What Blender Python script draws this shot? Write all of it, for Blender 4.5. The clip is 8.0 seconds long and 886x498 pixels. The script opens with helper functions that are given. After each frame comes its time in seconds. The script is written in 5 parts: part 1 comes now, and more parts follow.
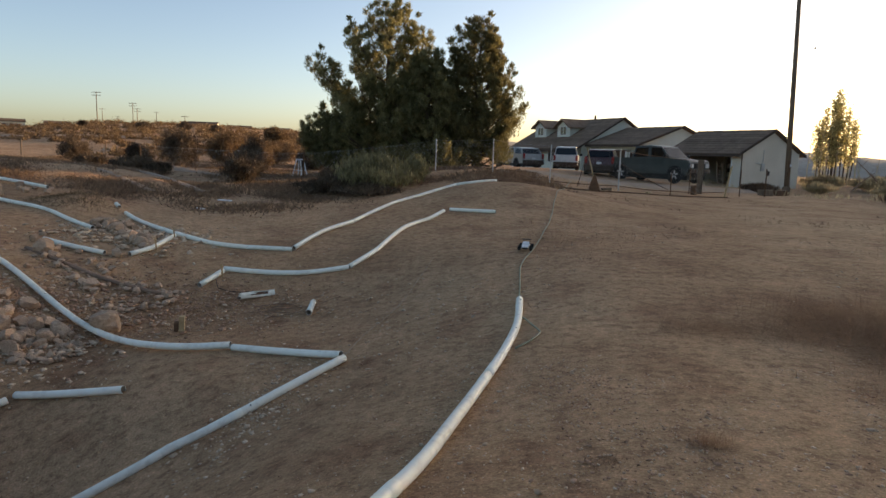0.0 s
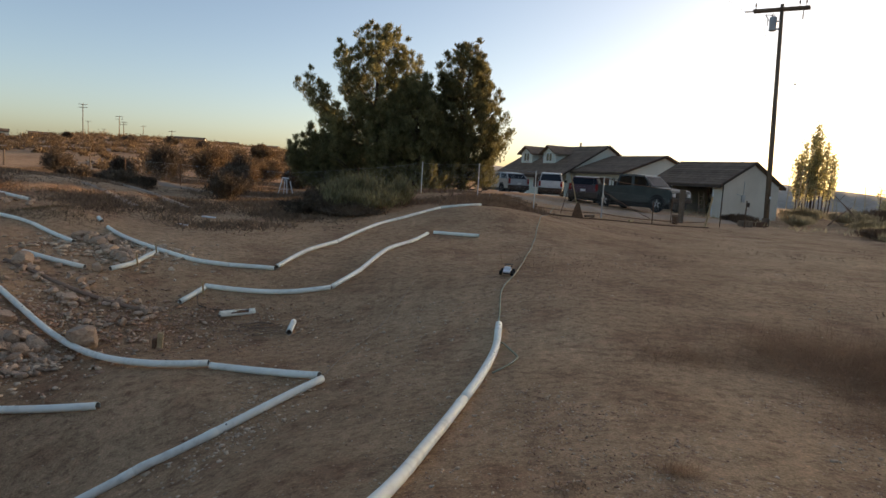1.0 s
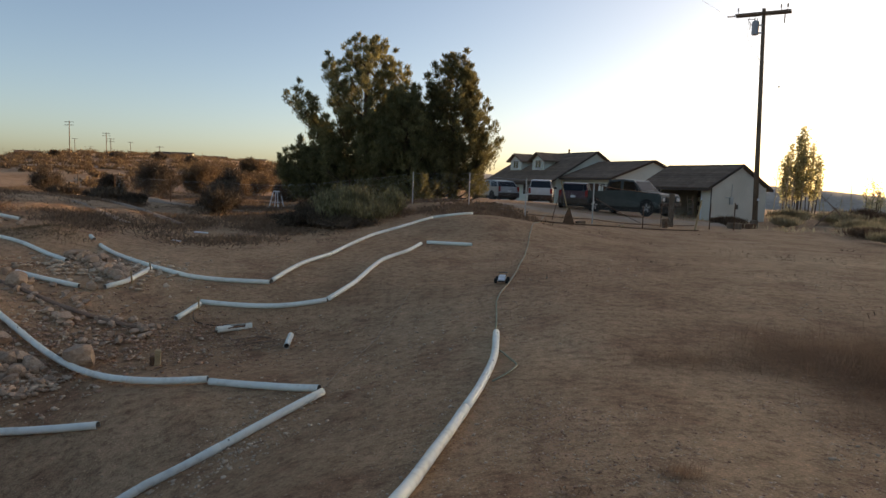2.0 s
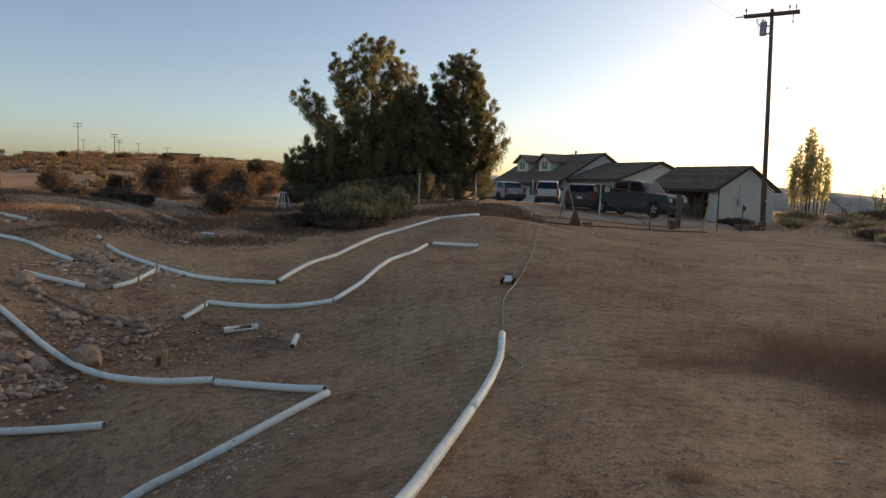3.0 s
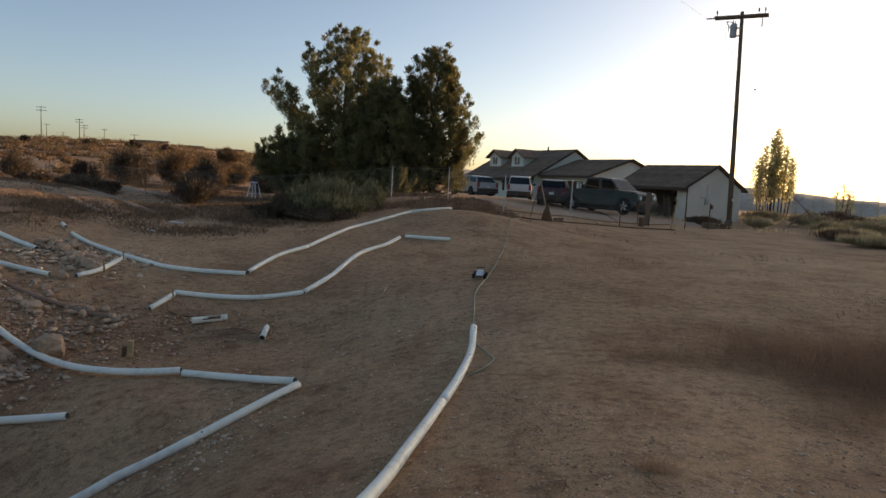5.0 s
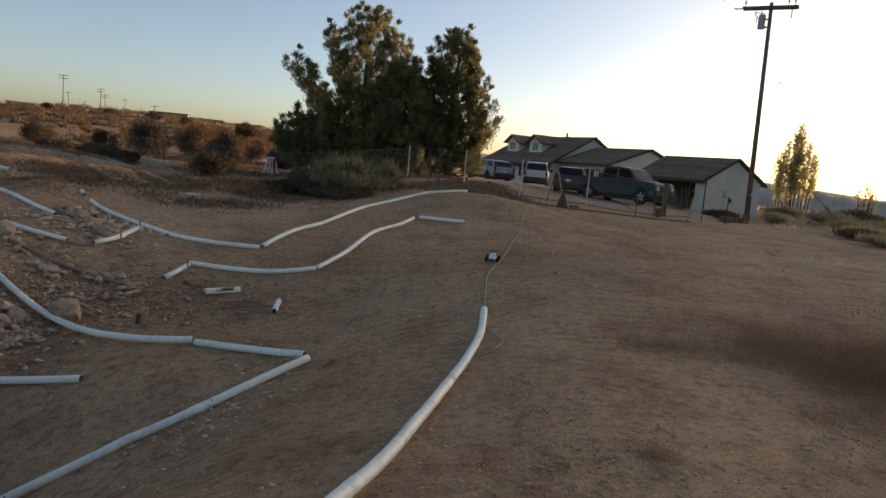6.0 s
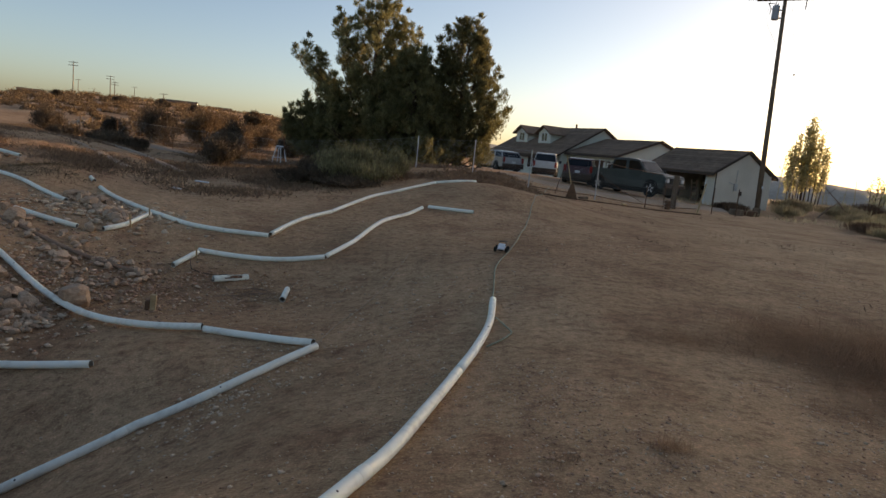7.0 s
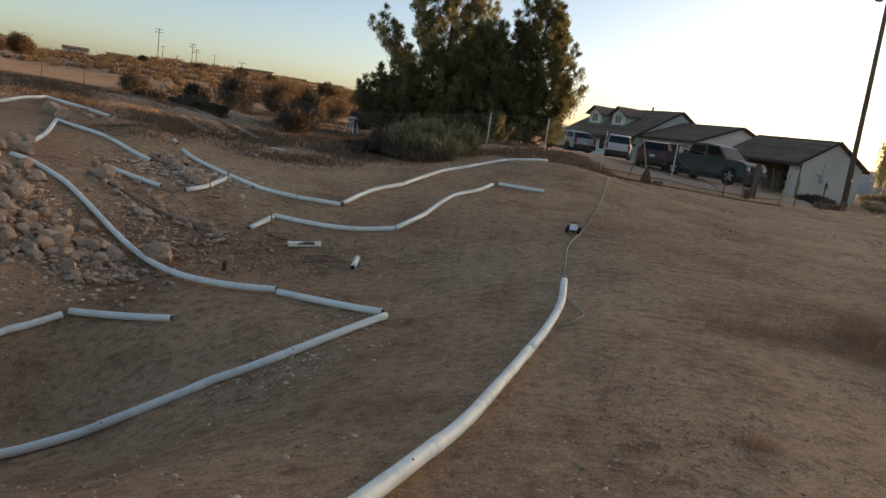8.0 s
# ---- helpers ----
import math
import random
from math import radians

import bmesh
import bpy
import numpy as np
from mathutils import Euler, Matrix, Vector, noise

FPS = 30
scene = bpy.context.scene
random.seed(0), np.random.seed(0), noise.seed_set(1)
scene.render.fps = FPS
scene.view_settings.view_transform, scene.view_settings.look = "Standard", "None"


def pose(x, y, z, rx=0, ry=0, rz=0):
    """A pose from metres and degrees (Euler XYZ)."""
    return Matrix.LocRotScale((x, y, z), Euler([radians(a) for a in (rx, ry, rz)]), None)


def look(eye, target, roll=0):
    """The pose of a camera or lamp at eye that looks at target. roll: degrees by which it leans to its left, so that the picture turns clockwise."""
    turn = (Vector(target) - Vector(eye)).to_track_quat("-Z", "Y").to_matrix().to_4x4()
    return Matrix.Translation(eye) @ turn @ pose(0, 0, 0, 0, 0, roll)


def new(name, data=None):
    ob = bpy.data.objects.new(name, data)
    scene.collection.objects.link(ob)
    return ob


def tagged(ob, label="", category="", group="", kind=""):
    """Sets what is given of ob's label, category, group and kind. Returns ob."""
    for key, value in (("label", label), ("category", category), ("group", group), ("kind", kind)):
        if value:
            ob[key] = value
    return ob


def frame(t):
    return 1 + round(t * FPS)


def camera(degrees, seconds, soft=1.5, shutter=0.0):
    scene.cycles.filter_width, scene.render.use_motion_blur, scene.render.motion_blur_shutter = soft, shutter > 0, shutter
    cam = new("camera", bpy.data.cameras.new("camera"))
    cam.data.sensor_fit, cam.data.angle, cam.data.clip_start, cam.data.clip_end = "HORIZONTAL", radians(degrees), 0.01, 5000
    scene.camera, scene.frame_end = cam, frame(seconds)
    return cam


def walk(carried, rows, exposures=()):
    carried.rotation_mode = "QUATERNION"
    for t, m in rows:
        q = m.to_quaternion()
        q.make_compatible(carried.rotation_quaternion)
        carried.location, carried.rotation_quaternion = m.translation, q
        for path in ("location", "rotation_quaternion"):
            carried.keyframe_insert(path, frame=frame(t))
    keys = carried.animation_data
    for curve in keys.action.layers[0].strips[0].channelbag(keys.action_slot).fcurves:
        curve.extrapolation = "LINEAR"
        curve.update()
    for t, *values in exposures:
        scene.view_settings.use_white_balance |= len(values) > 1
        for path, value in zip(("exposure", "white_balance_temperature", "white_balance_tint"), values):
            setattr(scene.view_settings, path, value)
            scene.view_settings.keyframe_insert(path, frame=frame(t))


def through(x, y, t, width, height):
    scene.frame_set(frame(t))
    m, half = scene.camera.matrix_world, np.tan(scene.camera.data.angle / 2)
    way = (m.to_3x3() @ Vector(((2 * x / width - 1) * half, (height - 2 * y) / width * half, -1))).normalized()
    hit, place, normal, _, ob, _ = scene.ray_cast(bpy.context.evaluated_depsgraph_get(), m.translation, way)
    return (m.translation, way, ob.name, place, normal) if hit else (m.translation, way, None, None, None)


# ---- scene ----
cam = camera(68.0, 8.0, soft=1.5)
walk(cam, [
    (0.0, pose(-0.057, 0.236, 2.514, 81.66, -1.69, 5.07)),
    (0.2, pose(-0.101, 0.093, 2.523, 82.38, -2.21, 2.80)),
    (0.5, pose(-0.099, 0.137, 2.539, 83.42, -3.72, 4.83)),
    (1.0, pose(-0.006, 0.148, 2.553, 83.62, -3.34, 3.93)),
    (1.3, pose(0.033, 0.091, 2.614, 87.12, -0.53, -1.47)),
    (1.5, pose(0.008, -0.020, 2.592, 85.99, -1.74, 0.12)),
    (2.0, pose(-0.074, 0.074, 2.575, 84.44, -2.00, 3.00)),
    (3.5, pose(-0.051, 0.098, 2.568, 84.63, -2.07, 3.62)),
    (4.0, pose(-0.007, 0.034, 2.587, 84.73, -2.27, 2.27)),
    (4.5, pose(0.013, 0.007, 2.587, 84.45, -2.51, 1.43)),
    (4.7, pose(-0.047, 0.063, 2.575, 84.34, -2.62, 1.09)),
    (5.8, pose(-0.114, 0.101, 2.542, 82.84, -5.21, 2.60)),
    (6.0, pose(-0.083, 0.080, 2.529, 82.51, -5.38, 2.63)),
    (6.5, pose(-0.099, 0.089, 2.529, 82.05, -5.34, 2.93)),
    (7.0, pose(-0.112, 0.121, 2.506, 81.61, -5.87, 3.34)),
    (7.5, pose(-0.144, 0.201, 2.478, 80.37, -6.26, 4.94)),
    (7.8, pose(-0.216, 0.163, 2.470, 79.65, -7.07, 6.16)),
    (8.0, pose(-0.252, 0.180, 2.443, 78.95, -8.03, 9.27)),
], exposures=[(0.0, 1.25, 7300, 14), (1.0, 1.1, 7300, 14), (2.0, 0.98, 7250, 14), (6.5, 0.9, 7250, 14), (7.5, 1.0, 7300, 14), (8.0, 1.12, 7350, 14)])

# ---- world and sun: clear evening sky, sun low on the right ----
SUN_AZIMUTH, SUN_HEIGHT = 52.0, 7.0      # degrees right of straight ahead, above the horizon
SKY_STRENGTH, SUN_STRENGTH = 0.133, 3.2
world = bpy.data.worlds.new("world")
scene.world = world
world.use_nodes = True
wn = world.node_tree.nodes
sky = wn.new("ShaderNodeTexSky")
sky.sky_type, sky.sun_disc = "NISHITA", False
sky.sun_elevation, sky.sun_rotation = radians(SUN_HEIGHT), radians(SUN_AZIMUTH)
sky.air_density, sky.dust_density, sky.ozone_density = 0.66, 1.6, 1.3
wn["Background"].inputs["Strength"].default_value = SKY_STRENGTH
world.node_tree.links.new(sky.outputs["Color"], wn["Background"].inputs["Color"])
sun_data = bpy.data.lights.new("sun", "SUN")
sun_data.energy, sun_data.angle, sun_data.color = SUN_STRENGTH, radians(0.55), (1.0, 0.70, 0.41)
sun = new("sun", sun_data)
_a, _e = radians(SUN_AZIMUTH), radians(SUN_HEIGHT)
sun.matrix_world = look((60 * math.sin(_a), 60 * math.cos(_a), 60 * math.tan(_e)), (0, 0, 0))


# ---- materials ----
def rgba(c):
    return (c[0], c[1], c[2], 1.0)


def material(name, dark, light, size=1.0, rough=0.85, bump=0.3, fine=12.0, metal=0.0, vary=0.0, third=None, spec=0.3, stretch=(1, 1, 1)):
    """Two scales of noise between colours, fine relief, and an optional change from piece to piece."""
    m = bpy.data.materials.new(name)
    m.use_nodes = True
    n, l = m.node_tree.nodes, m.node_tree.links
    b = n["Principled BSDF"]
    co = n.new("ShaderNodeTexCoord")
    mp = n.new("ShaderNodeMapping")
    mp.inputs["Scale"].default_value = stretch
    l.new(co.outputs["Object"], mp.inputs["Vector"])
    big, small = n.new("ShaderNodeTexNoise"), n.new("ShaderNodeTexNoise")
    big.inputs["Scale"].default_value, big.inputs["Detail"].default_value = 1.0 / size, 5.0
    small.inputs["Scale"].default_value, small.inputs["Detail"].default_value = fine / size, 6.0
    for t in (big, small):
        l.new(mp.outputs["Vector"], t.inputs["Vector"])
    mix = n.new("ShaderNodeMath")
    mix.operation = "MULTIPLY_ADD"
    mix.inputs[1].default_value = 0.45
    half = n.new("ShaderNodeMath")
    half.operation = "MULTIPLY"
    half.inputs[1].default_value = 0.55
    l.new(big.outputs["Fac"], half.inputs[0])
    l.new(small.outputs["Fac"], mix.inputs[0])
    l.new(half.outputs[0], mix.inputs[2])
    ramp = n.new("ShaderNodeValToRGB")
    ramp.color_ramp.elements[0].position, ramp.color_ramp.elements[0].color = 0.36, rgba(dark)
    ramp.color_ramp.elements[1].position, ramp.color_ramp.elements[1].color = 0.64, rgba(light)
    if third:
        e = ramp.color_ramp.elements.new(0.5)
        e.color = rgba(third)
    l.new(mix.outputs[0], ramp.inputs["Fac"])
    out = ramp.outputs["Color"]
    if vary:
        info = n.new("ShaderNodeObjectInfo")
        geo = n.new("ShaderNodeNewGeometry")
        add = n.new("ShaderNodeMath")
        add.operation = "ADD"
        l.new(info.outputs["Random"], add.inputs[0])
        l.new(geo.outputs["Random Per Island"], add.inputs[1])
        mr = n.new("ShaderNodeMapRange")
        mr.inputs["From Max"].default_value = 2.0
        mr.inputs["To Min"].default_value, mr.inputs["To Max"].default_value = 1.0 - vary, 1.0 + vary
        l.new(add.outputs[0], mr.inputs["Value"])
        hsv = n.new("ShaderNodeHueSaturation")
        l.new(out, hsv.inputs["Color"])
        l.new(mr.outputs["Result"], hsv.inputs["Value"])
        out = hsv.outputs["Color"]
    l.new(out, b.inputs["Base Color"])
    b.inputs["Roughness"].default_value, b.inputs["Metallic"].default_value = rough, metal
    b.inputs["Specular IOR Level"].default_value = spec
    if bump:
        bp = n.new("ShaderNodeBump")
        bp.inputs["Strength"].default_value, bp.inputs["Distance"].default_value = bump, 0.02 * size
        l.new(small.outputs["Fac"], bp.inputs["Height"])
        l.new(bp.outputs["Normal"], b.inputs["Normal"])
    return m


def leafy(name, dark, light, through=0.35, size=1.2):
    """Foliage: each leaf or tuft its own tone, some light passing through."""
    m = material(name, dark, light, size, 0.7, 0.0, 5.0, vary=0.45, spec=0.2)
    n, l = m.node_tree.nodes, m.node_tree.links
    b, o = n["Principled BSDF"], n["Material Output"]
    tr = n.new("ShaderNodeBsdfTranslucent")
    l.new(b.inputs["Base Color"].links[0].from_socket, tr.inputs["Color"])
    ms = n.new("ShaderNodeMixShader")
    ms.inputs["Fac"].default_value = through
    l.new(b.outputs[0], ms.inputs[1])
    l.new(tr.outputs[0], ms.inputs[2])
    l.new(ms.outputs[0], o.inputs["Surface"])
    return m


def dirt_material():
    m = bpy.data.materials.new("dirt")
    m.use_nodes = True
    n, l = m.node_tree.nodes, m.node_tree.links
    b = n["Principled BSDF"]
    co = n.new("ShaderNodeTexCoord")

    def noise_at(scale, detail, rough=0.6, vec=None):
        t = n.new("ShaderNodeTexNoise")
        t.inputs["Scale"].default_value, t.inputs["Detail"].default_value, t.inputs["Roughness"].default_value = scale, detail, rough
        l.new(vec or co.outputs["Object"], t.inputs["Vector"])
        return t.outputs["Fac"]

    def ramp(fac, stops):
        r = n.new("ShaderNodeValToRGB")
        r.color_ramp.elements[0].position, r.color_ramp.elements[0].color = stops[0][0], rgba(stops[0][1])
        r.color_ramp.elements[1].position, r.color_ramp.elements[1].color = stops[-1][0], rgba(stops[-1][1])
        for p, c in stops[1:-1]:
            r.color_ramp.elements.new(p).color = rgba(c)
        l.new(fac, r.inputs["Fac"])
        return r.outputs["Color"]

    def blend(kind, fac, a, c):
        x = n.new("ShaderNodeMix")
        x.data_type, x.blend_type = "RGBA", kind
        x.inputs["Factor"].default_value = fac
        l.new(a, x.inputs["A"])
        l.new(c, x.inputs["B"])
        return x.outputs["Result"]

    broad = ramp(noise_at(0.16, 5, 0.55), [(0.32, (0.335, 0.182, 0.11)), (0.5, (0.405, 0.23, 0.142)), (0.7, (0.475, 0.287, 0.184))])
    mid = ramp(noise_at(0.9, 8, 0.68), [(0.36, (0.68, 0.62, 0.58)), (0.5, (1.0, 1.06, 1.0)), (0.68, (1.16, 1.18, 1.14))])
    clod = ramp(noise_at(7, 9, 0.78), [(0.38, (0.5, 0.45, 0.42)), (0.5, (1.0, 1.1, 1.0)), (0.64, (1.35, 1.33, 1.28))])
    grit = ramp(noise_at(45, 8, 0.8), [(0.38, (0.5, 0.47, 0.45)), (0.52, (1, 1, 1)), (0.68, (1.7, 1.65, 1.6))])
    c = blend("MULTIPLY", 0.8, broad, mid)
    c = blend("MULTIPLY", 0.75, c, clod)
    c = blend("MULTIPLY", 0.7, c, grit)
    for scale, bright in ((11.0, 1.6), (29.0, 1.9)):
        vor = n.new("ShaderNodeTexVoronoi")
        vor.inputs["Scale"].default_value = scale
        l.new(co.outputs["Object"], vor.inputs["Vector"])
        specks = ramp(vor.outputs["Distance"], [(0.08, (bright, bright * 0.97, bright * 0.93)), (0.2, (1, 1, 1)), (1.0, (1, 1, 1))])
        c = blend("MULTIPLY", 0.6, c, specks)
    l.new(c, b.inputs["Base Color"])
    b.inputs["Roughness"].default_value, b.inputs["Specular IOR Level"].default_value = 0.95, 0.15
    b1, b2 = n.new("ShaderNodeBump"), n.new("ShaderNodeBump")
    b1.inputs["Strength"].default_value, b1.inputs["Distance"].default_value = 0.5, 0.025
    b2.inputs["Strength"].default_value, b2.inputs["Distance"].default_value = 0.8, 0.011
    l.new(noise_at(6.0, 8, 0.7), b1.inputs["Height"])
    l.new(noise_at(40, 7, 0.75), b2.inputs["Height"])
    l.new(b1.outputs["Normal"], b2.inputs["Normal"])
    l.new(b2.outputs["Normal"], b.inputs["Normal"])
    return m


def plain_glass(name, c):
    m = bpy.data.materials.new(name)
    m.use_nodes = True
    b = m.node_tree.nodes["Principled BSDF"]
    b.inputs["Base Color"].default_value = rgba(c)
    b.inputs["Roughness"].default_value, b.inputs["Specular IOR Level"].default_value = 0.06, 0.8
    return m


DIRT = dirt_material()
PVC = material("white_pvc", (0.68, 0.67, 0.575), (0.88, 0.885, 0.775), 0.7, 0.45, 0.03, 9, third=(0.84, 0.84, 0.735), vary=0.05)
PVC_INSIDE = material("dusty_pipe_inside", (0.26, 0.22, 0.17), (0.44, 0.39, 0.32), 0.1, 0.9, 0.1)
BLACK = material("black_plastic", (0.012, 0.012, 0.012), (0.035, 0.033, 0.03), 0.1, 0.6, 0.1)
STONE = material("field_stone", (0.30, 0.19, 0.122), (0.58, 0.415, 0.285), 0.18, 0.9, 0.5, 7, vary=0.35)
PEBBLE = material("pebble", (0.50, 0.35, 0.23), (0.82, 0.63, 0.45), 0.1, 0.95, 0.2, 5, vary=0.45)
WOOD_OLD = material("weathered_wood", (0.10, 0.065, 0.042), (0.24, 0.17, 0.115), 0.3, 0.85, 0.4, 9, stretch=(1, 1, 0.12))
WOOD_CUT = material("pale_cut_wood", (0.36, 0.24, 0.12), (0.55, 0.40, 0.22), 0.12, 0.8, 0.2, 8)
TWIG = material("dry_twig", (0.26, 0.19, 0.13), (0.48, 0.38, 0.27), 0.2, 0.9, 0.2)
DEADWOOD = material("dead_wood", (0.20, 0.125, 0.085), (0.34, 0.225, 0.155), 0.25, 0.9, 0.4, 9)
HOSE = material("faded_hose", (0.20, 0.21, 0.13), (0.36, 0.34, 0.23), 0.3, 0.6, 0.1)
STEEL = material("galvanised_steel", (0.36, 0.36, 0.35), (0.56, 0.56, 0.54), 0.3, 0.5, 0.1, 8, metal=0.6)
RUST = material("rusted_steel", (0.09, 0.045, 0.025), (0.20, 0.11, 0.06), 0.2, 0.85, 0.3, 8)
STUCCO = material("pale_green_stucco", (0.54, 0.56, 0.48), (0.66, 0.67, 0.58), 1.5, 0.9, 0.3, 40)
STUCCO_CREAM = material("cream_stucco", (0.60, 0.53, 0.425), (0.72, 0.65, 0.535), 1.5, 0.9, 0.3, 40)
SHINGLE = material("dark_brown_shingle", (0.135, 0.088, 0.058), (0.24, 0.162, 0.11), 0.6, 0.95, 0.6, 6, vary=0.3)
TRIM = material("dark_brown_trim", (0.045, 0.03, 0.022), (0.08, 0.055, 0.04), 0.5, 0.7, 0.1)
WHITE_TRIM = material("white_trim", (0.62, 0.62, 0.6), (0.76, 0.76, 0.74), 0.4, 0.6, 0.05)
DOOR_BROWN = material("brown_door_panels", (0.055, 0.028, 0.018), (0.13, 0.065, 0.04), 0.4, 0.7, 0.2, 9)
GLASS = plain_glass("window_glass", (0.02, 0.024, 0.028))
CAR_TEAL = material("dusty_dark_green_paint", (0.034, 0.046, 0.044), (0.062, 0.077, 0.073), 0.7, 0.32, 0.02, 9, spec=0.5)
CAR_SILVER = material("silver_paint", (0.27, 0.265, 0.25), (0.37, 0.365, 0.345), 0.7, 0.3, 0.02, 9, metal=0.15, spec=0.5)
CAR_WHITE = material("white_car_paint", (0.52, 0.51, 0.48), (0.64, 0.63, 0.60), 0.7, 0.3, 0.02, 9, spec=0.5)
TYRE = material("tyre_rubber", (0.014, 0.013, 0.012), (0.035, 0.032, 0.028), 0.1, 0.9, 0.3)
CHROME = material("dull_chrome", (0.5, 0.49, 0.47), (0.66, 0.65, 0.62), 0.2, 0.4, 0.02, 8, metal=0.3)
LAMP_RED = material("tail_lamp_red", (0.20, 0.012, 0.010), (0.32, 0.025, 0.02), 0.1, 0.25, 0.0)
LAMP_CLEAR = material("headlamp_clear", (0.5, 0.5, 0.48), (0.7, 0.7, 0.68), 0.1, 0.2, 0.0)
BARK = material("pine_bark", (0.05, 0.033, 0.023), (0.13, 0.088, 0.06), 0.25, 0.95, 0.8, 6, stretch=(1, 1, 0.3))
CLOD = material("dirt_clod", (0.36, 0.205, 0.13), (0.56, 0.35, 0.23), 0.1, 0.95, 0.2, 5, vary=0.35)
PINE = leafy("pine_needles", (0.1, 0.1, 0.048), (0.31, 0.275, 0.125), 0.55)
POPLAR = leafy("poplar_leaves", (0.44, 0.42, 0.24), (0.70, 0.64, 0.38), 0.8)
REED = material("dry_reed", (0.42, 0.33, 0.20), (0.62, 0.50, 0.32), 0.3, 0.8, 0.1)
BRUSH_GREEN = leafy("green_brush", (0.18, 0.165, 0.085), (0.40, 0.345, 0.18), 0.45)
SCRUB = leafy("dark_scrub", (0.07, 0.052, 0.037), (0.165, 0.12, 0.08), 0.3)
# rusty plants, and brush whose orange is low sunlight put into the colour
SCRUB_RUST_SUNLIT = leafy("rusty_sunlit_scrub", (0.095, 0.06, 0.034), (0.23, 0.15, 0.08), 0.3)
STRAW = leafy("dry_straw", (0.36, 0.28, 0.16), (0.60, 0.49, 0.30), 0.75)
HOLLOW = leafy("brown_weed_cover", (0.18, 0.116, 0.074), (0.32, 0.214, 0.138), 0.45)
MAROON = material("dark_red_car_paint", (0.05, 0.012, 0.012), (0.085, 0.025, 0.022), 0.7, 0.35, 0.02, 9, spec=0.5)
WEED = leafy("dead_weed", (0.11, 0.065, 0.04), (0.23, 0.145, 0.09), 0.3)
BRUSHWOOD = leafy("brown_brushwood", (0.29, 0.175, 0.105), (0.46, 0.30, 0.19), 0.6)
# pale grey-tan: distance haze is put into this base colour
FAR_HILL_HAZED = material("far_hillside_hazed", (0.30, 0.26, 0.21), (0.42, 0.37, 0.31), 60.0, 1.0, 0.0, 8)
GRAVEL = material("pale_gravel", (0.27, 0.195, 0.135), (0.40, 0.30, 0.215), 0.8, 0.95, 0.5, 20)
CONCRETE = material("concrete", (0.38, 0.37, 0.35), (0.48, 0.47, 0.44), 0.8, 0.9, 0.2, 20)
TRANSFORMER = material("grey_transformer_paint", (0.30, 0.31, 0.32), (0.42, 0.43, 0.44), 0.4, 0.5, 0.05)
SHEET_WHITE = material("white_enamel", (0.62, 0.62, 0.62), (0.8, 0.8, 0.8), 0.3, 0.5, 0.05)

# ---- shape of the ground ----
NEAR_MOUNDS = [(-6, 8, 2.6, -0.81), (-2.5, 6.5, 2.4, -0.47), (0.5, 5, 2.6, 0.08), (4, 7, 3, -0.39), (-3.5, 10.5, 2.6, -0.8), (0.5, 10, 2.8, 0.05), (-9.5, 11.5, 2.4, -0.06), (-7.3, 10.2, 1.6, -0.24), (-4, 4.5, 2, -0.54), (-6.5, 5, 2.2, -1.49), (-4.5, 8, 1.6, 0.56)]
FAR_MOUNDS = [(-10, 15.5, 2.6, -0.21), (-6, 14.5, 2.8, -0.17), (-2.5, 14.5, 2.8, -0.11), (-1, 20, 3.6, 0.09), (6, 15, 5, -0.12), (-7.5, 21, 5, -0.14), (-16, 19, 5, 0.19), (4, 27, 6, -0.15), (12, 22, 7, 0.04), (-12, 32, 9, -0.13), (14, 40, 9, -0.37), (-24, 34, 10, 0.3), (-1, 30, 4.5, 0.98), (2, 46, 8, 0.9), (0.3, 22.5, 2, 0.51), (-20, 24, 4.5, 0.5), (-30, 29, 6, 0.6), (-11.2, 16.9, 0.75, 0.35), (7.5, 37, 4, 0.22)]


def ease(a, b, x):
    t = np.clip((x - a) / (b - a), 0, 1)
    return t * t * (3 - 2 * t)


def ground_height(x, y):
    """Metres: a bowl with a ramp up to the yard, a rising plain to the left, a falling valley to the right."""
    x, y = np.asarray(x, float), np.asarray(y, float)
    r = np.hypot(x, y)
    az = np.degrees(np.arctan2(x, np.maximum(y, 0.01 * r + 1e-6)))
    left = ease(8, -8, az)
    z = 0.9 + left * (8.2 - 3.2 * ease(-30, -42, az) - 2.2 * ease(-28, -8, az)) * ease(45, 260, r) - (1 - left) * 16 * ease(75, 320, r)
    # unseen hill added off to the right to keep evening sun from the track
    z = z + (22.8 + 6 * ease(55, 75, az)) * ease(39.3, 42.5, az) * np.exp(-((r - 150) / 34) ** 2) * ease(150, 120, np.degrees(np.arctan2(x, y)))
    for cx, cy, s, h in NEAR_MOUNDS + FAR_MOUNDS:
        z = z + h * np.exp(-((x - cx) ** 2 + (y - cy) ** 2) / (2 * s * s))
    return z


def hz(x, y):
    return float(ground_height(x, y))


def ripple(x, y, size, seed):
    """Smooth value noise in numpy, -1 to 1."""
    gx, gy = x / size, y / size
    ix, iy = np.floor(gx), np.floor(gy)
    fx, fy = gx - ix, gy - iy
    fx, fy = fx * fx * (3 - 2 * fx), fy * fy * (3 - 2 * fy)

    def lattice(a, b):
        v = np.sin(a * 127.1 + b * 311.7 + seed * 74.7) * 43758.5453
        return (v - np.floor(v)) * 2 - 1
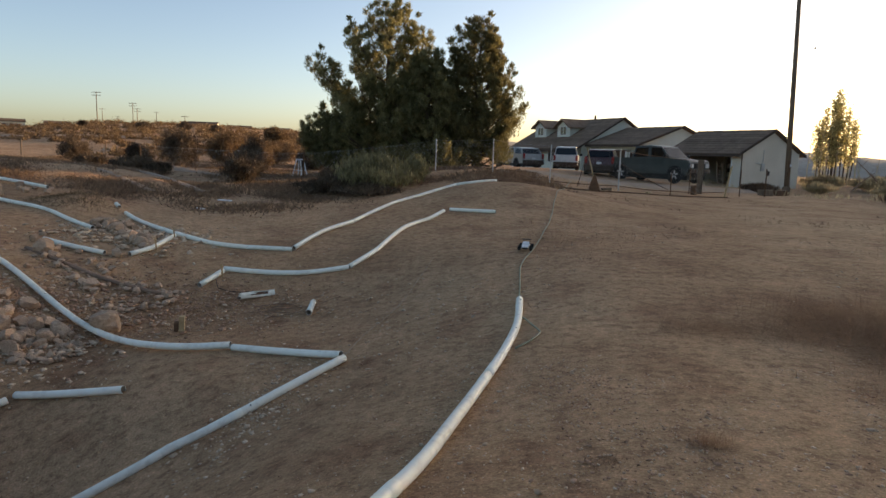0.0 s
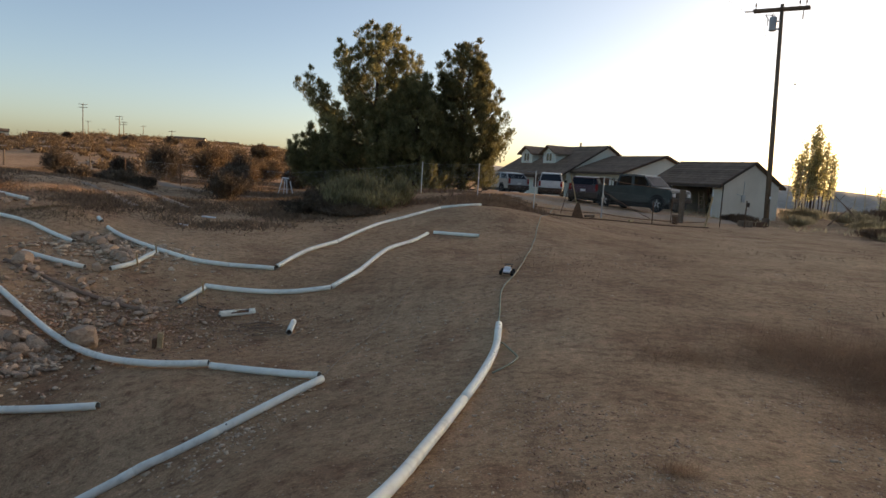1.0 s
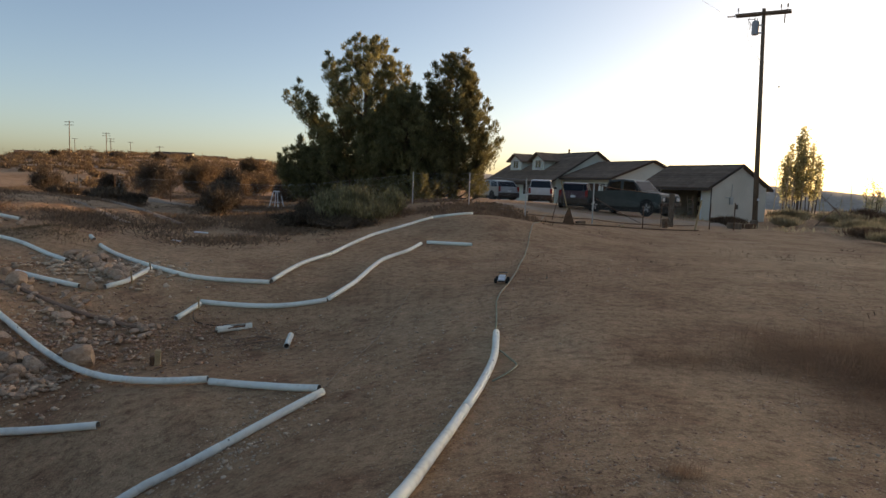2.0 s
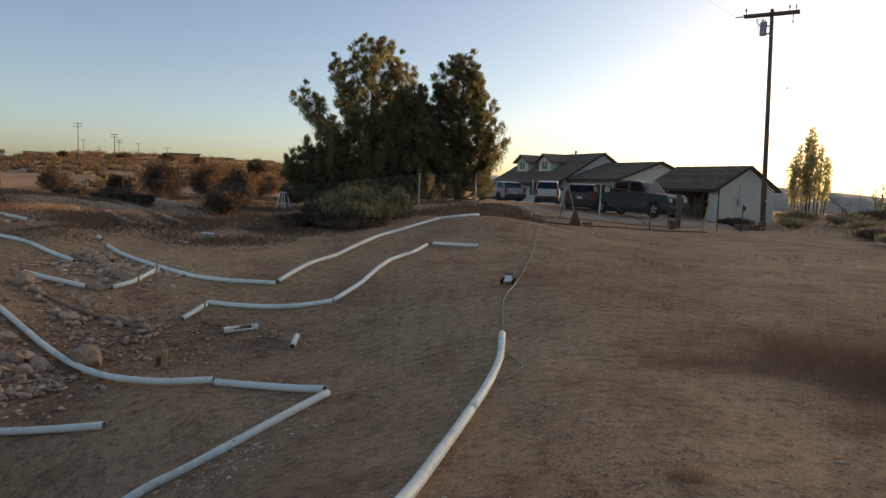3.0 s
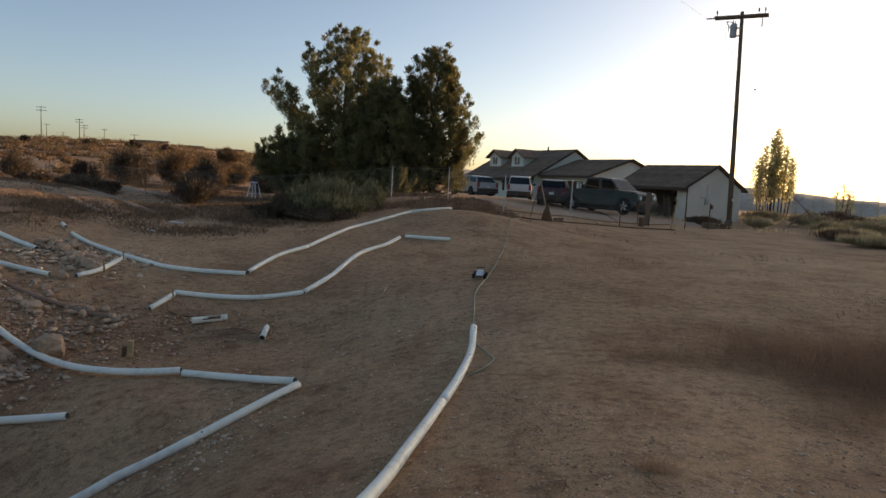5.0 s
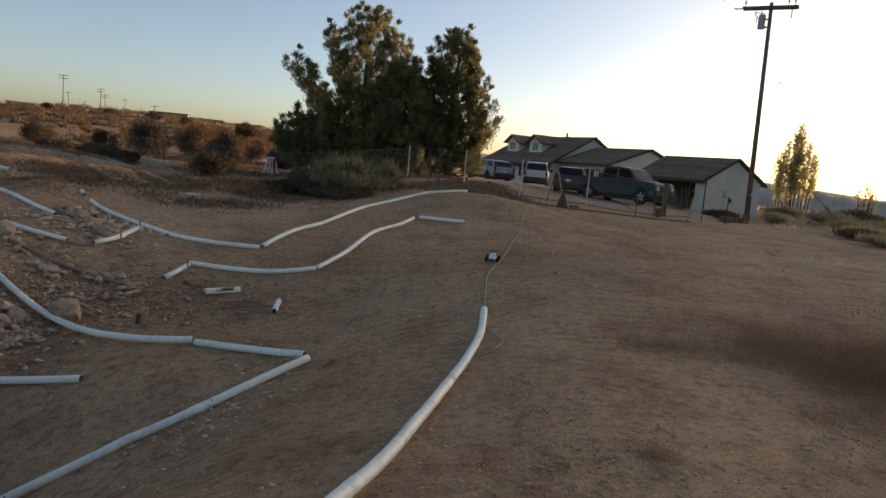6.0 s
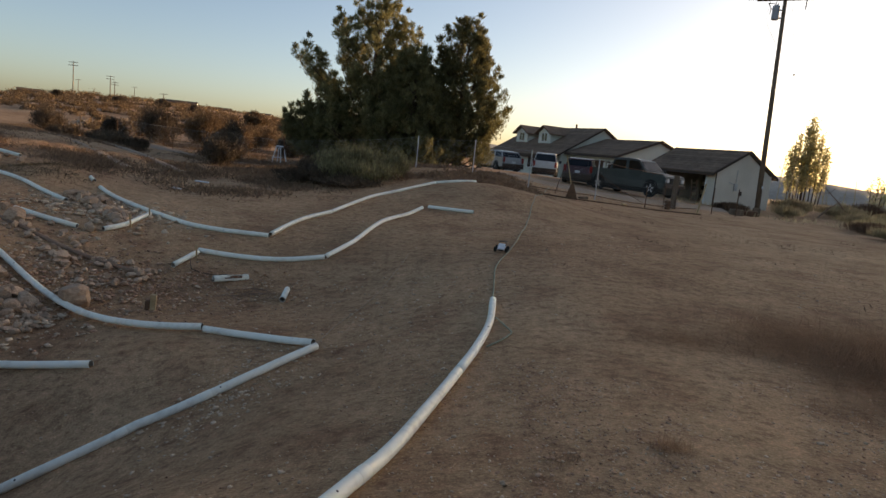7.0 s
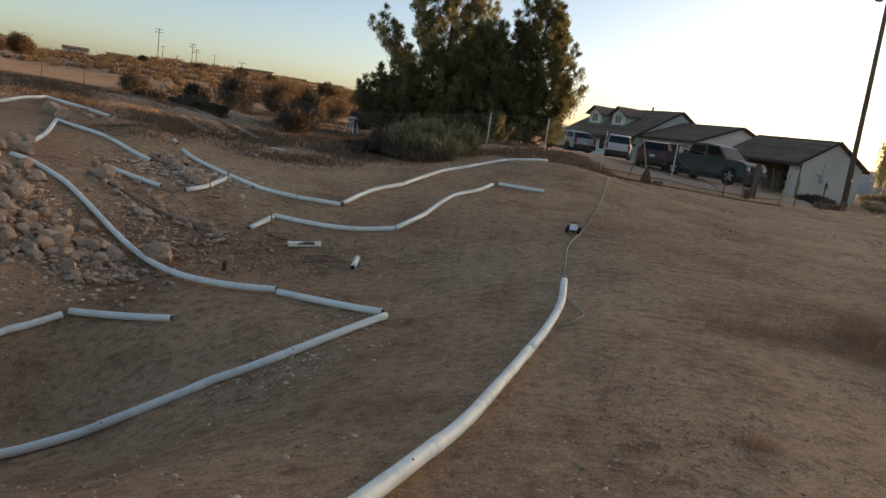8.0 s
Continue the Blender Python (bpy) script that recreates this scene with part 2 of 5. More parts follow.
    return (lattice(ix, iy) * (1 - fx) * (1 - fy) + lattice(ix + 1, iy) * fx * (1 - fy)
            + lattice(ix, iy + 1) * (1 - fx) * fy + lattice(ix + 1, iy + 1) * fx * fy)


# ---- building blocks ----
def link_mesh(name, verts, faces, mat, parent=None, smooth=False):
    me = bpy.data.meshes.new(name)
    me.from_pydata([tuple(v) for v in verts], [], [tuple(f) for f in faces])
    me.materials.append(mat)
    if smooth:
        me.polygons.foreach_set("use_smooth", [True] * len(me.polygons))
    ob = new(name, me)
    if parent:
        ob.parent = parent
    return ob


def big_mesh(name, verts, quads, mat, parent=None, smooth=False):
    """Many same-sized faces from arrays."""
    verts, quads = np.asarray(verts, np.float32), np.asarray(quads, np.int32)
    k = quads.shape[1]
    me = bpy.data.meshes.new(name)
    me.vertices.add(len(verts))
    me.vertices.foreach_set("co", verts.ravel())
    me.loops.add(quads.size)
    me.loops.foreach_set("vertex_index", quads.ravel())
    me.polygons.add(len(quads))
    me.polygons.foreach_set("loop_start", np.arange(0, quads.size, k, dtype=np.int32))
    if smooth:
        me.polygons.foreach_set("use_smooth", np.ones(len(quads), bool))
    me.update(calc_edges=True)
    me.validate()
    me.materials.append(mat)
    ob = new(name, me)
    if parent:
        ob.parent = parent
    return ob


def part(name, bm, mat, parent=None, label="", smooth=False):
    bmesh.ops.recalc_face_normals(bm, faces=bm.faces)
    me = bpy.data.meshes.new(name)
    bm.to_mesh(me)
    bm.free()
    me.materials.append(mat)
    if smooth:
        me.polygons.foreach_set("use_smooth", [True] * len(me.polygons))
    ob = new(name, me)
    if parent:
        ob.parent = parent
    if label:
        ob["label"] = label
    return ob


def box(bm, x0, x1, y0, y1, z0, z1, m=None):
    vs = [bm.verts.new(Vector(c)) for c in ((x0, y0, z0), (x1, y0, z0), (x1, y1, z0), (x0, y1, z0), (x0, y0, z1), (x1, y0, z1), (x1, y1, z1), (x0, y1, z1))]
    if m:
        for v in vs:
            v.co = m @ v.co
    for f in ((0, 1, 2, 3), (4, 5, 6, 7), (0, 1, 5, 4), (1, 2, 6, 5), (2, 3, 7, 6), (3, 0, 4, 7)):
        bm.faces.new([vs[i] for i in f])
    return vs


def boxed(*dims, bevel=0.0, m=None):
    bm = bmesh.new()
    box(bm, *dims, m=m)
    if bevel:
        bmesh.ops.bevel(bm, geom=bm.edges[:], offset=bevel, segments=2, affect="EDGES", profile=0.5)
    return bm


def extrude_poly(bm, pts, axis, a, b):
    """A polygon in the plane across the axis, drawn out from a to b."""
    def at(p, d):
        return (d, p[0], p[1]) if axis == "x" else (p[0], d, p[1])
    lo, hi = [bm.verts.new(at(p, a)) for p in pts], [bm.verts.new(at(p, b)) for p in pts]
    bm.faces.new(lo)
    bm.faces.new(hi)
    for i in range(len(pts)):
        j = (i + 1) % len(pts)
        bm.faces.new([lo[i], lo[j], hi[j], hi[i]])


def rod(bm, a, b, r0, r1=None, sides=8):
    a, b = Vector(a), Vector(b)
    d = b - a
    m = Matrix.Translation((a + b) / 2) @ d.to_track_quat("Z", "Y").to_matrix().to_4x4()
    bmesh.ops.create_cone(bm, cap_ends=True, segments=sides, radius1=r0, radius2=r0 if r1 is None else r1, depth=d.length, matrix=m)


def smooth_path(pts, step):
    """Catmull-Rom through plan points, about every step metres."""
    p = [Vector(q) for q in pts]
    p = [p[0] * 2 - p[1]] + p + [p[-1] * 2 - p[-2]]
    out = []
    for i in range(1, len(p) - 2):
        k = max(2, int((p[i + 1] - p[i]).length / step))
        for j in range(k):
            t = j / k
            out.append(0.5 * ((2 * p[i]) + (p[i + 1] - p[i - 1]) * t + (2 * p[i - 1] - 5 * p[i] + 4 * p[i + 1] - p[i + 2]) * t * t
                              + (3 * p[i] - p[i - 1] - 3 * p[i + 1] + p[i + 2]) * t ** 3))
    return out + [p[-2]]


def sweep(path, radii, sides=14):
    """Rings of points round a path; radii one per point."""
    rings, up = [], Vector((0, 0, 1))
    for i, p in enumerate(path):
        d = (path[min(i + 1, len(path) - 1)] - path[max(i - 1, 0)]).normalized()
        s = d.cross(up).normalized()
        u = s.cross(d)
        rings.append([p + (s * math.cos(a) + u * math.sin(a)) * radii[i] for a in [2 * math.pi * k / sides for k in range(sides)]])
    return rings


def skin(bm, rings, close=False):
    vs = [[bm.verts.new(q) for q in r] for r in rings]
    n = len(vs[0])
    for a, b in zip(vs, vs[1:]):
        for k in range(n):
            bm.faces.new([a[k], a[(k + 1) % n], b[(k + 1) % n], b[k]])
    if close:
        bm.faces.new(vs[0])
        bm.faces.new(vs[-1])
    return vs

# ---- ground: one sheet to the horizon ----
def build_ground():
    n = 1700
    u = np.linspace(-1, 1, n)
    gx = -3.0 + 4.0 * np.sinh(u * math.asinh(2600 / 4.0))
    gy = 9.0 + 4.0 * np.sinh(u * math.asinh(2600 / 4.0))
    x, y = np.meshgrid(gx, gy, indexing="ij")
    z = ground_height(x, y)
    r = np.hypot(x + 3, y - 9)
    near = np.exp(-(r / 45) ** 2)
    z = z + near * (0.007 * ripple(x, y, 0.55, 1) + 0.005 * ripple(x, y, 0.23, 2) + 0.02 * ripple(x, y, 1.9, 3))
    slope = ease(-8, -14, x) * ease(12, 20, y)
    z = z + slope * near * (0.07 * ripple(x, y, 1.3, 4) + 0.12 * ripple(x, y, 3.7, 5))
    # wheel ruts and washed gullies running down the hillside
    across, along = 0.74 * x + 0.67 * y, 0.67 * x - 0.74 * y
    bank = ease(-7.5, -11, x) * ease(19.5, 23, y) * ease(60, 42, y)
    z = z + bank * (0.09 * ripple(across, along * 0.12, 0.7, 7) + 0.16 * ripple(across, along * 0.15, 1.9, 8) + 0.03 * ripple(across, along * 0.3, 0.3, 9))
    z = z + (1 - near) * ease(60, 200, r) * 0.5 * ripple(x, y, 24.0, 6)
    i = np.arange(n * n).reshape(n, n)
    quads = np.stack([i[:-1, :-1], i[1:, :-1], i[1:, 1:], i[:-1, 1:]], -1).reshape(-1, 4)
    ob = big_mesh("ground", np.stack([x, y, z], -1).reshape(-1, 3), quads, DIRT, smooth=True)
    return tagged(ob, "bare brown dirt with ruts, grit and slopes", "ground", kind="structure")


build_ground()


def dirt_road(label, pts, width):
    """A worn strip lying just over the ground."""
    path = smooth_path([(a, b, 0) for a, b in pts], 1.0)
    verts = []
    for i, q in enumerate(path):
        d = (path[min(i + 1, len(path) - 1)] - path[max(i - 1, 0)]).normalized()
        side = Vector((-d.y, d.x, 0))
        for k in range(5):
            w = width * (0.5 + 0.2 * noise.noise((i * 0.31, k, width))) * (k / 2 - 1)
            c = q + side * w
            verts.append((c.x, c.y, hz(c.x, c.y) + (0.05 if 0 < k < 4 else -0.12) + 0.0012 * (abs(c.x) + c.y)))
    faces = [(i * 5 + k, i * 5 + k + 1, i * 5 + k + 6, i * 5 + k + 5) for i in range(len(path) - 1) for k in range(4)]
    tagged(link_mesh("road", verts, faces, GRAVEL, smooth=True), label, "road", kind="structure")


dirt_road("pale dirt road across the far plain", [(-110, 108), (-84, 106), (-64.5, 108), (-50, 106), (-34, 100), (-18, 92)], 3.6)
dirt_road("pale worn dirt path on the hillside", [(-46, 74), (-36, 63), (-28, 50), (-22.3, 41.7), (-15.2, 32.7), (-12.1, 30.0), (-9.5, 28.4)], 1.3)
for shift in (0.0, 1.5):
    dirt_road("pale wheel rut running down the hillside", [(-33 + shift, 44 + shift), (-24 + shift, 33.5 + shift), (-18.4 + shift, 27.6 + shift), (-14.2 + shift * 0.9, 23.6 + shift * 0.9), (-11.2 + shift * 0.8, 20.6 + shift * 0.8)], 0.5)


def build_ridge(name, label, az0, az1, dist, height):
    """A far hillside; height(az) is the crest in metres."""
    rows, cols = 7, 160
    verts = []
    for j in range(rows):
        f = j / (rows - 1)
        for i in range(cols):
            az = az0 + (az1 - az0) * i / (cols - 1)
            d = dist * (1 + 0.35 * f)
            top = height(az)
            z = -60 + (top + 60) * math.sin(f * math.pi / 2) + (1 - f) * f * 20 * noise.noise((az * 0.7, f * 3, 1.0))
            verts.append((d * math.sin(radians(az)), d * math.cos(radians(az)), z))
    faces = [(j * cols + i, j * cols + i + 1, (j + 1) * cols + i + 1, (j + 1) * cols + i) for j in range(rows - 1) for i in range(cols - 1)]
    ob = link_mesh(name, verts, faces, FAR_HILL_HAZED, smooth=True)
    return tagged(ob, label, "hill", kind="structure")


build_ridge("backdrop", "far hills beyond the valley, haze in their colour", 13, 75, 900,
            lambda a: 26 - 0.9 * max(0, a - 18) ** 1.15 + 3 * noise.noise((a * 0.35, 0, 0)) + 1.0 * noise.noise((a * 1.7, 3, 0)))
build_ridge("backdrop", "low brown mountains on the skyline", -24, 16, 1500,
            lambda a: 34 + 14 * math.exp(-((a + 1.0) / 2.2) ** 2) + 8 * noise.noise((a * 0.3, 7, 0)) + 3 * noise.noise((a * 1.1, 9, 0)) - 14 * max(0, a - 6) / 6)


# ---- track border pipes ----
PIPE_R = 0.05


def pipe(pts, couplings=(), screws=(), lift=0.0, label="long white plastic pipe laid as track border on dirt", r=PIPE_R, group="track border pipes"):
    path2 = smooth_path([(a, b, 0) for a, b in pts], 0.16)
    path = []
    for i, p in enumerate(path2):
        q = p.copy()
        q.z = hz(p.x, p.y) + r * 0.86 + lift
        path.append(q)
    # a stiff pipe bridges small dips
    zs = [p.z for p in path]
    for _ in range(6):
        zs = [zs[0]] + [(zs[i - 1] + 2 * zs[i] + zs[i + 1]) / 4 for i in range(1, len(zs) - 1)] + [zs[-1]]
    for p, z in zip(path, zs):
        p.z = z
    root = new("track_pipe")
    root.location = path[0]
    tagged(root, label, "pipe", group)
    local = [p - path[0] for p in path]
    bm = bmesh.new()
    wob = [r * (1 + 0.004 * noise.noise((i * 0.7, pts[0][0], pts[0][1]))) for i in range(len(local))]
    outer = skin(bm, sweep(local, wob))
    inner = skin(bm, sweep(local, [q * 0.93 for q in wob]))
    for e in (0, -1):
        n = len(outer[e])
        for k in range(n):
            bm.faces.new([outer[e][k], outer[e][(k + 1) % n], inner[e][(k + 1) % n], inner[e][k]])
    part("tube", bm, PVC, root, smooth=True)
    bm = bmesh.new()
    skin(bm, sweep(local, [q * 0.925 for q in wob]), close=False)
    part("lining", bm, PVC_INSIDE, root, smooth=True)
    for f in couplings:
        i = min(max(1, int(f * (len(local) - 1))), len(local) - 2)
        d = (local[i + 1] - local[i - 1]).normalized()
        bm = bmesh.new()
        skin(bm, sweep([local[i] - d * 0.07, local[i] - d * 0.066, local[i] + d * 0.066, local[i] + d * 0.07], [r * 1.0, r * 1.055, r * 1.055, r * 1.0]))
        part("coupling", bm, PVC, root, "plastic pipe coupling", smooth=True)
    for f in screws:
        i = min(max(1, int(f * (len(local) - 1))), len(local) - 2)
        bm = bmesh.new()
        c = local[i] + Vector((0.3, -0.5, 0.85)).normalized() * r
        bmesh.ops.create_uvsphere(bm, u_segments=8, v_segments=6, radius=0.010, matrix=Matrix.Translation(c))
        part("screw", bm, BLACK, root, "dark screw head")
    return root


# near left pair
pipe([(-6.18, 7.84), (-5.44, 7.82), (-4.67, 7.77)])
pipe([(-8.2, 4.9), (-7.3, 6.1), (-6.57, 7.24), (-6.22, 7.74)])
# long run from the sharp tip back past the camera
pipe([(-1.94, 8.145), (-2.41, 7.415), (-2.84, 6.875), (-3.38, 6.445), (-4.33, 5.695), (-4.97, 5.285), (-5.89, 4.545)], couplings=(0.3, 0.47), screws=(0.28, 0.62))
# from the tip to the left and up over the rubble bank
pipe([(-2.02, 8.3), (-2.83, 8.63), (-3.74, 8.95)], screws=(0.2,))
pipe([(-3.78, 8.97), (-4.38, 8.95), (-5.05, 9.13), (-5.78, 9.46), (-6.72, 9.97), (-7.8, 10.57), (-8.83, 11.07), (-9.74, 11.36), (-10.27, 11.38)], couplings=(0.33, 0.58), screws=(0.62,), lift=0.03)
# right-hand run
pipe([(0.29, 9.68), (0.23, 8.47), (0.06, 7.32), (-0.11, 6.45)], couplings=(0.12,), screws=(0.08, 0.5))
pipe([(-0.11, 6.45), (-0.33, 5.25), (-0.5, 4.25), (-0.66, 3.6), (-0.84, 2.9), (-1.05, 2.1)], couplings=(0.0, 0.62), screws=(0.7,))
# middle lane
pipe([(-5.63, 11.95), (-5.55, 12.28), (-5.48, 12.67)], couplings=(0.8,))
pipe([(-5.5, 12.77), (-4.73, 12.77), (-3.85, 12.83), (-3.04, 13.1)])
pipe([(-3.04, 13.1), (-2.66, 14.22), (-2.36, 16.2), (-1.9, 17.3), (-1.61, 18.5)])
pipe([(-1.45, 18.7), (-0.77, 18.52), (-0.16, 18.43)])
# far lane
pipe([(-9.74, 16.5), (-8.52, 15.43), (-7.46, 14.66)])
pipe([(-7.46, 14.66), (-6.37, 14.14), (-5.53, 14.08)])
pipe([(-5.53, 14.08), (-4.99, 14.13), (-4.54, 14.14)])
pipe([(-4.54, 14.24), (-4.27, 15.8), (-3.83, 16.9)])
pipe([(-3.83, 16.9), (-3.32, 20.0), (-2.67, 21.3), (-1.6, 23.0)])
pipe([(-1.6, 23.0), (-0.91, 23.34), (-0.22, 24.0)])
pipe([(-7.47, 12.77), (-7.3, 13.32), (-7.37, 14.43)], couplings=(0.5,))
pipe([(-10.3, 17.0), (-10.1, 16.82)])
# upper left lanes
pipe([(-9.25, 12.7), (-8.57, 12.6), (-7.89, 12.58)])
pipe([(-13.45, 16.47), (-12.18, 15.91), (-10.88, 15.4), (-9.26, 14.34)])
pipe([(-11.12, 12.84), (-12.03, 14.37), (-13.34, 16.3)])
pipe([(-15.6, 15.0), (-15.5, 16.63), (-16.1, 18.4), (-16.16, 19.33)], lift=0.07)
pipe([(-16.16, 19.33), (-14.82, 19.02), (-13.38, 18.59)], lift=0.07)



# ---- loose pipe pieces and litter ----
def litter():
    pipe([(-3.2, 10.85), (-3.28, 11.4)], label="short loose white pipe offcut lying on dirt", group="pipe offcuts")
    bp = new("broken_pipe")
    bp.matrix_world = pose(-4.42, 11.74, hz(-4.42, 11.74) + 0.06, 0, 0, 222)
    tagged(bp, "cracked white pipe with a dark split side", "pipe")
    rng = random.Random(23)
    bm = bmesh.new()
    for k in range(15):
        a0, a1 = radians(24 * k), radians(24 * (k + 1))
        lo, hi = rng.uniform(-0.25, -0.17), rng.uniform(0.04, 0.16)
        spans = [(-0.31, lo), (hi, 0.34)] if k <= 4 else [(-0.31, 0.34)]
        for x0, x1 in spans:
            q = [(x0, 0.055 * math.cos(a0), 0.055 * math.sin(a0)), (x1, 0.055 * math.cos(a0), 0.055 * math.sin(a0)), (x1, 0.055 * math.cos(a1), 0.055 * math.sin(a1)), (x0, 0.055 * math.cos(a1), 0.055 * math.sin(a1))]
            bm.faces.new([bm.verts.new(v) for v in q])
    bmesh.ops.remove_doubles(bm, verts=bm.verts, dist=0.0005)
    bmesh.ops.solidify(bm, geom=bm.faces[:], thickness=0.006)
    part("shell", bm, PVC, bp)
    bm = bmesh.new()
    skin(bm, sweep([Vector((x, 0.004 * math.sin(30 * x), -0.004)) for x in (-0.29, -0.2, -0.12, -0.05, 0.03, 0.1, 0.2, 0.3)], [0.034, 0.04, 0.035, 0.042, 0.036, 0.041, 0.036, 0.03], 9), close=True)
    part("packed_soil", bm, RUST, bp, "dark soil packed inside the split")
    part("plank", boxed(-0.26, 0.36, -0.075, 0.02, -0.055, -0.025, bevel=0.005), WOOD_OLD, bp, "rotten dark board")
    # twigs beside it
    rng = random.Random(5)
    pile = new("twig_pile")
    pile.location = (-3.75, 11.3, hz(-3.75, 11.3))
    tagged(pile, "small pile of dry broken twigs on dirt", "twigs")
    for _ in range(20):
        a, ln = rng.uniform(-1.1, 1.3), rng.uniform(0.25, 0.8)
        c = Vector((rng.gauss(0, 0.28), rng.gauss(0, 0.2), 0))
        path = [c + Vector((math.cos(a) * ln * t + 0.03 * rng.uniform(-1, 1), math.sin(a) * ln * t + 0.03 * rng.uniform(-1, 1), 0)) for t in (-0.5, -0.2, 0.15, 0.5)]
        for p in path:
            p.z = hz(p.x - 3.75, p.y + 11.3) - pile.location.z + rng.uniform(0.01, 0.07)
        bm = bmesh.new()
        skin(bm, sweep(path, [0.004, 0.007, 0.005, 0.002], 5), close=True)
        part("twig", bm, DEADWOOD, pile)
    # cut post stub
    bx, by = -5.09, 10.15
    st = new("post_stub")
    st.matrix_world = pose(bx, by, hz(bx, by) - 0.03, 0, 3, 18)
    tagged(st, "short sawn timber stub standing in dirt", "post")
    part("post", boxed(-0.045, 0.04, -0.05, 0.05, 0, 0.26, bevel=0.006), WOOD_CUT, st)
    part("charred_side", boxed(-0.12, -0.048, -0.05, 0.045, 0, 0.16, bevel=0.018), RUST, st, "dark rotten block")
    for x, y in ((-7.22, 13.35), (-7.3, 14.3), (-5.42, 12.5)):
        s = part("stake", boxed(-0.015, 0.015, -0.012, 0.012, -0.1, 0.26, bevel=0.003), WOOD_CUT)
        s.matrix_world = pose(x, y, hz(x, y), 3, -4, 20)
        tagged(s, "thin wooden stake holding a border pipe", "stake", "pipe stakes")
    # scraps in the hollow behind the track
    for x, y, a, ln in ((-8.71, 20.3, 8, 0.42), (-8.62, 18.35, -14, 0.3)):
        s = part("board_scrap", boxed(-ln / 2, ln / 2, -0.06, 0.06, 0, 0.035, bevel=0.006), SHEET_WHITE)
        s.matrix_world = pose(x, y, hz(x, y) + 0.005, 2, 3, a)
        tagged(s, "pale scrap of board lying on dirt", "board", "scraps of board")


litter()


def cord(name, pts, r, mat, label, lift=0.0, wander=0.03):
    path2 = smooth_path([(a, b, 0) for a, b in pts], 0.25)
    path = []
    for i, p in enumerate(path2):
        q = Vector((p.x + wander * noise.noise((i * 0.23, 1, r * 90)), p.y, 0))
        q.z = hz(q.x, q.y) + r * 0.8 + lift
        path.append(q)
    bm = bmesh.new()
    skin(bm, sweep(path, [r] * len(path), 6), close=True)
    return tagged(part(name, bm, mat, smooth=True), label, "hose")


cord("garden_hose", [(0.28, 9.5), (0.3, 9.9), (0.34, 11.34), (0.44, 12.41), (0.8, 14.32), (1.24, 17.38), (1.81, 22.1), (2.3, 25.2), (3.0, 29.5)], 0.014, HOSE, "faded green garden hose lying up the slope")
cord("garden_hose", [(0.24, 8.9), (0.33, 8.71), (0.43, 8.3), (0.49, 8.02), (0.46, 7.88), (0.36, 7.66), (0.19, 7.42)], 0.012, HOSE, "loose loop of thin hose beside the pipe", lift=0.02, wander=0.01)
cord("cord", [(-2.0, 8.3), (-1.94, 9.27), (-1.72, 10.31), (-1.49, 11.97), (-1.34, 13.49)], 0.0045, TWIG, "thin straw-coloured cord lying on dirt")
cord("cord", [(-5.5, 12.4), (-5.3, 12.0), (-4.9, 11.9), (-4.6, 12.0)], 0.006, BLACK, "thin dark cord lying on dirt")
cord("water_pipe", [(-0.2, 24.4), (0.87, 25.2), (1.98, 25.7), (3.51, 26.6), (5.5, 28.2), (7.6, 29.6), (10.4, 31.6)], 0.03, RUST, "rusty pipe lying along the fence foot")
cord("dead_branch", [(-9.1, 12.0), (-8.3, 11.8), (-7.4, 11.6), (-6.6, 11.5), (-6.1, 11.45)], 0.042, DEADWOOD, "long dead branch lying over rubble", wander=0.08)


# ---- stones ----
def stone_mesh(seed, detail=3):
    bm = bmesh.new()
    bmesh.ops.create_icosphere(bm, subdivisions=detail, radius=1.0)
    rng = random.Random(seed)
    flats = [Vector((rng.uniform(-1, 1), rng.uniform(-1, 1), rng.uniform(-1, 1))).normalized() for _ in range(12)]
    cut = [rng.uniform(0.5, 0.82) for _ in flats]
    for v in bm.verts:
        for f, c in zip(flats, cut):
            d = v.co.dot(f)
            if d > c:
                v.co -= f * (d - c) * 0.97
        v.co *= 1 + 0.14 * noise.noise(v.co * 2.6 + Vector((seed, 0, 0)))
    me = bpy.data.meshes.new("stone")
    bm.to_mesh(me)
    bm.free()
    me.materials.append(STONE)
    me.polygons.foreach_set("use_smooth", [True] * len(me.polygons))
    me.set_sharp_from_angle(angle=radians(24))
    return me


STONE_MESHES = [stone_mesh(k) for k in range(9)]
SMALL_STONES = [stone_mesh(20 + k, 2) for k in range(5)]
rubble_bits = []


def stone(x, y, size, rng, label="rough tan field stone lying in a rubble pile", group="rubble stones", sink=0.25, flat=0.72):
    if group == "rubble stones" and size < 0.066:
        rubble_bits.append((x, y, size, rng.randrange(5), rng.uniform(0, 360), sink, flat))
        return None
    ob = new("rock", STONE_MESHES[rng.randrange(9)])
    s = (size * rng.uniform(0.8, 1.25), size * rng.uniform(0.8, 1.15), size * flat * rng.uniform(0.8, 1.2))
    ob.matrix_world = pose(x, y, hz(x, y) + s[2] * (1 - sink) * 0.75, rng.uniform(-20, 20), rng.uniform(-20, 20), rng.uniform(0, 360)) @ Matrix.Diagonal((*s, 1))
    return tagged(ob, label, "rock", group)


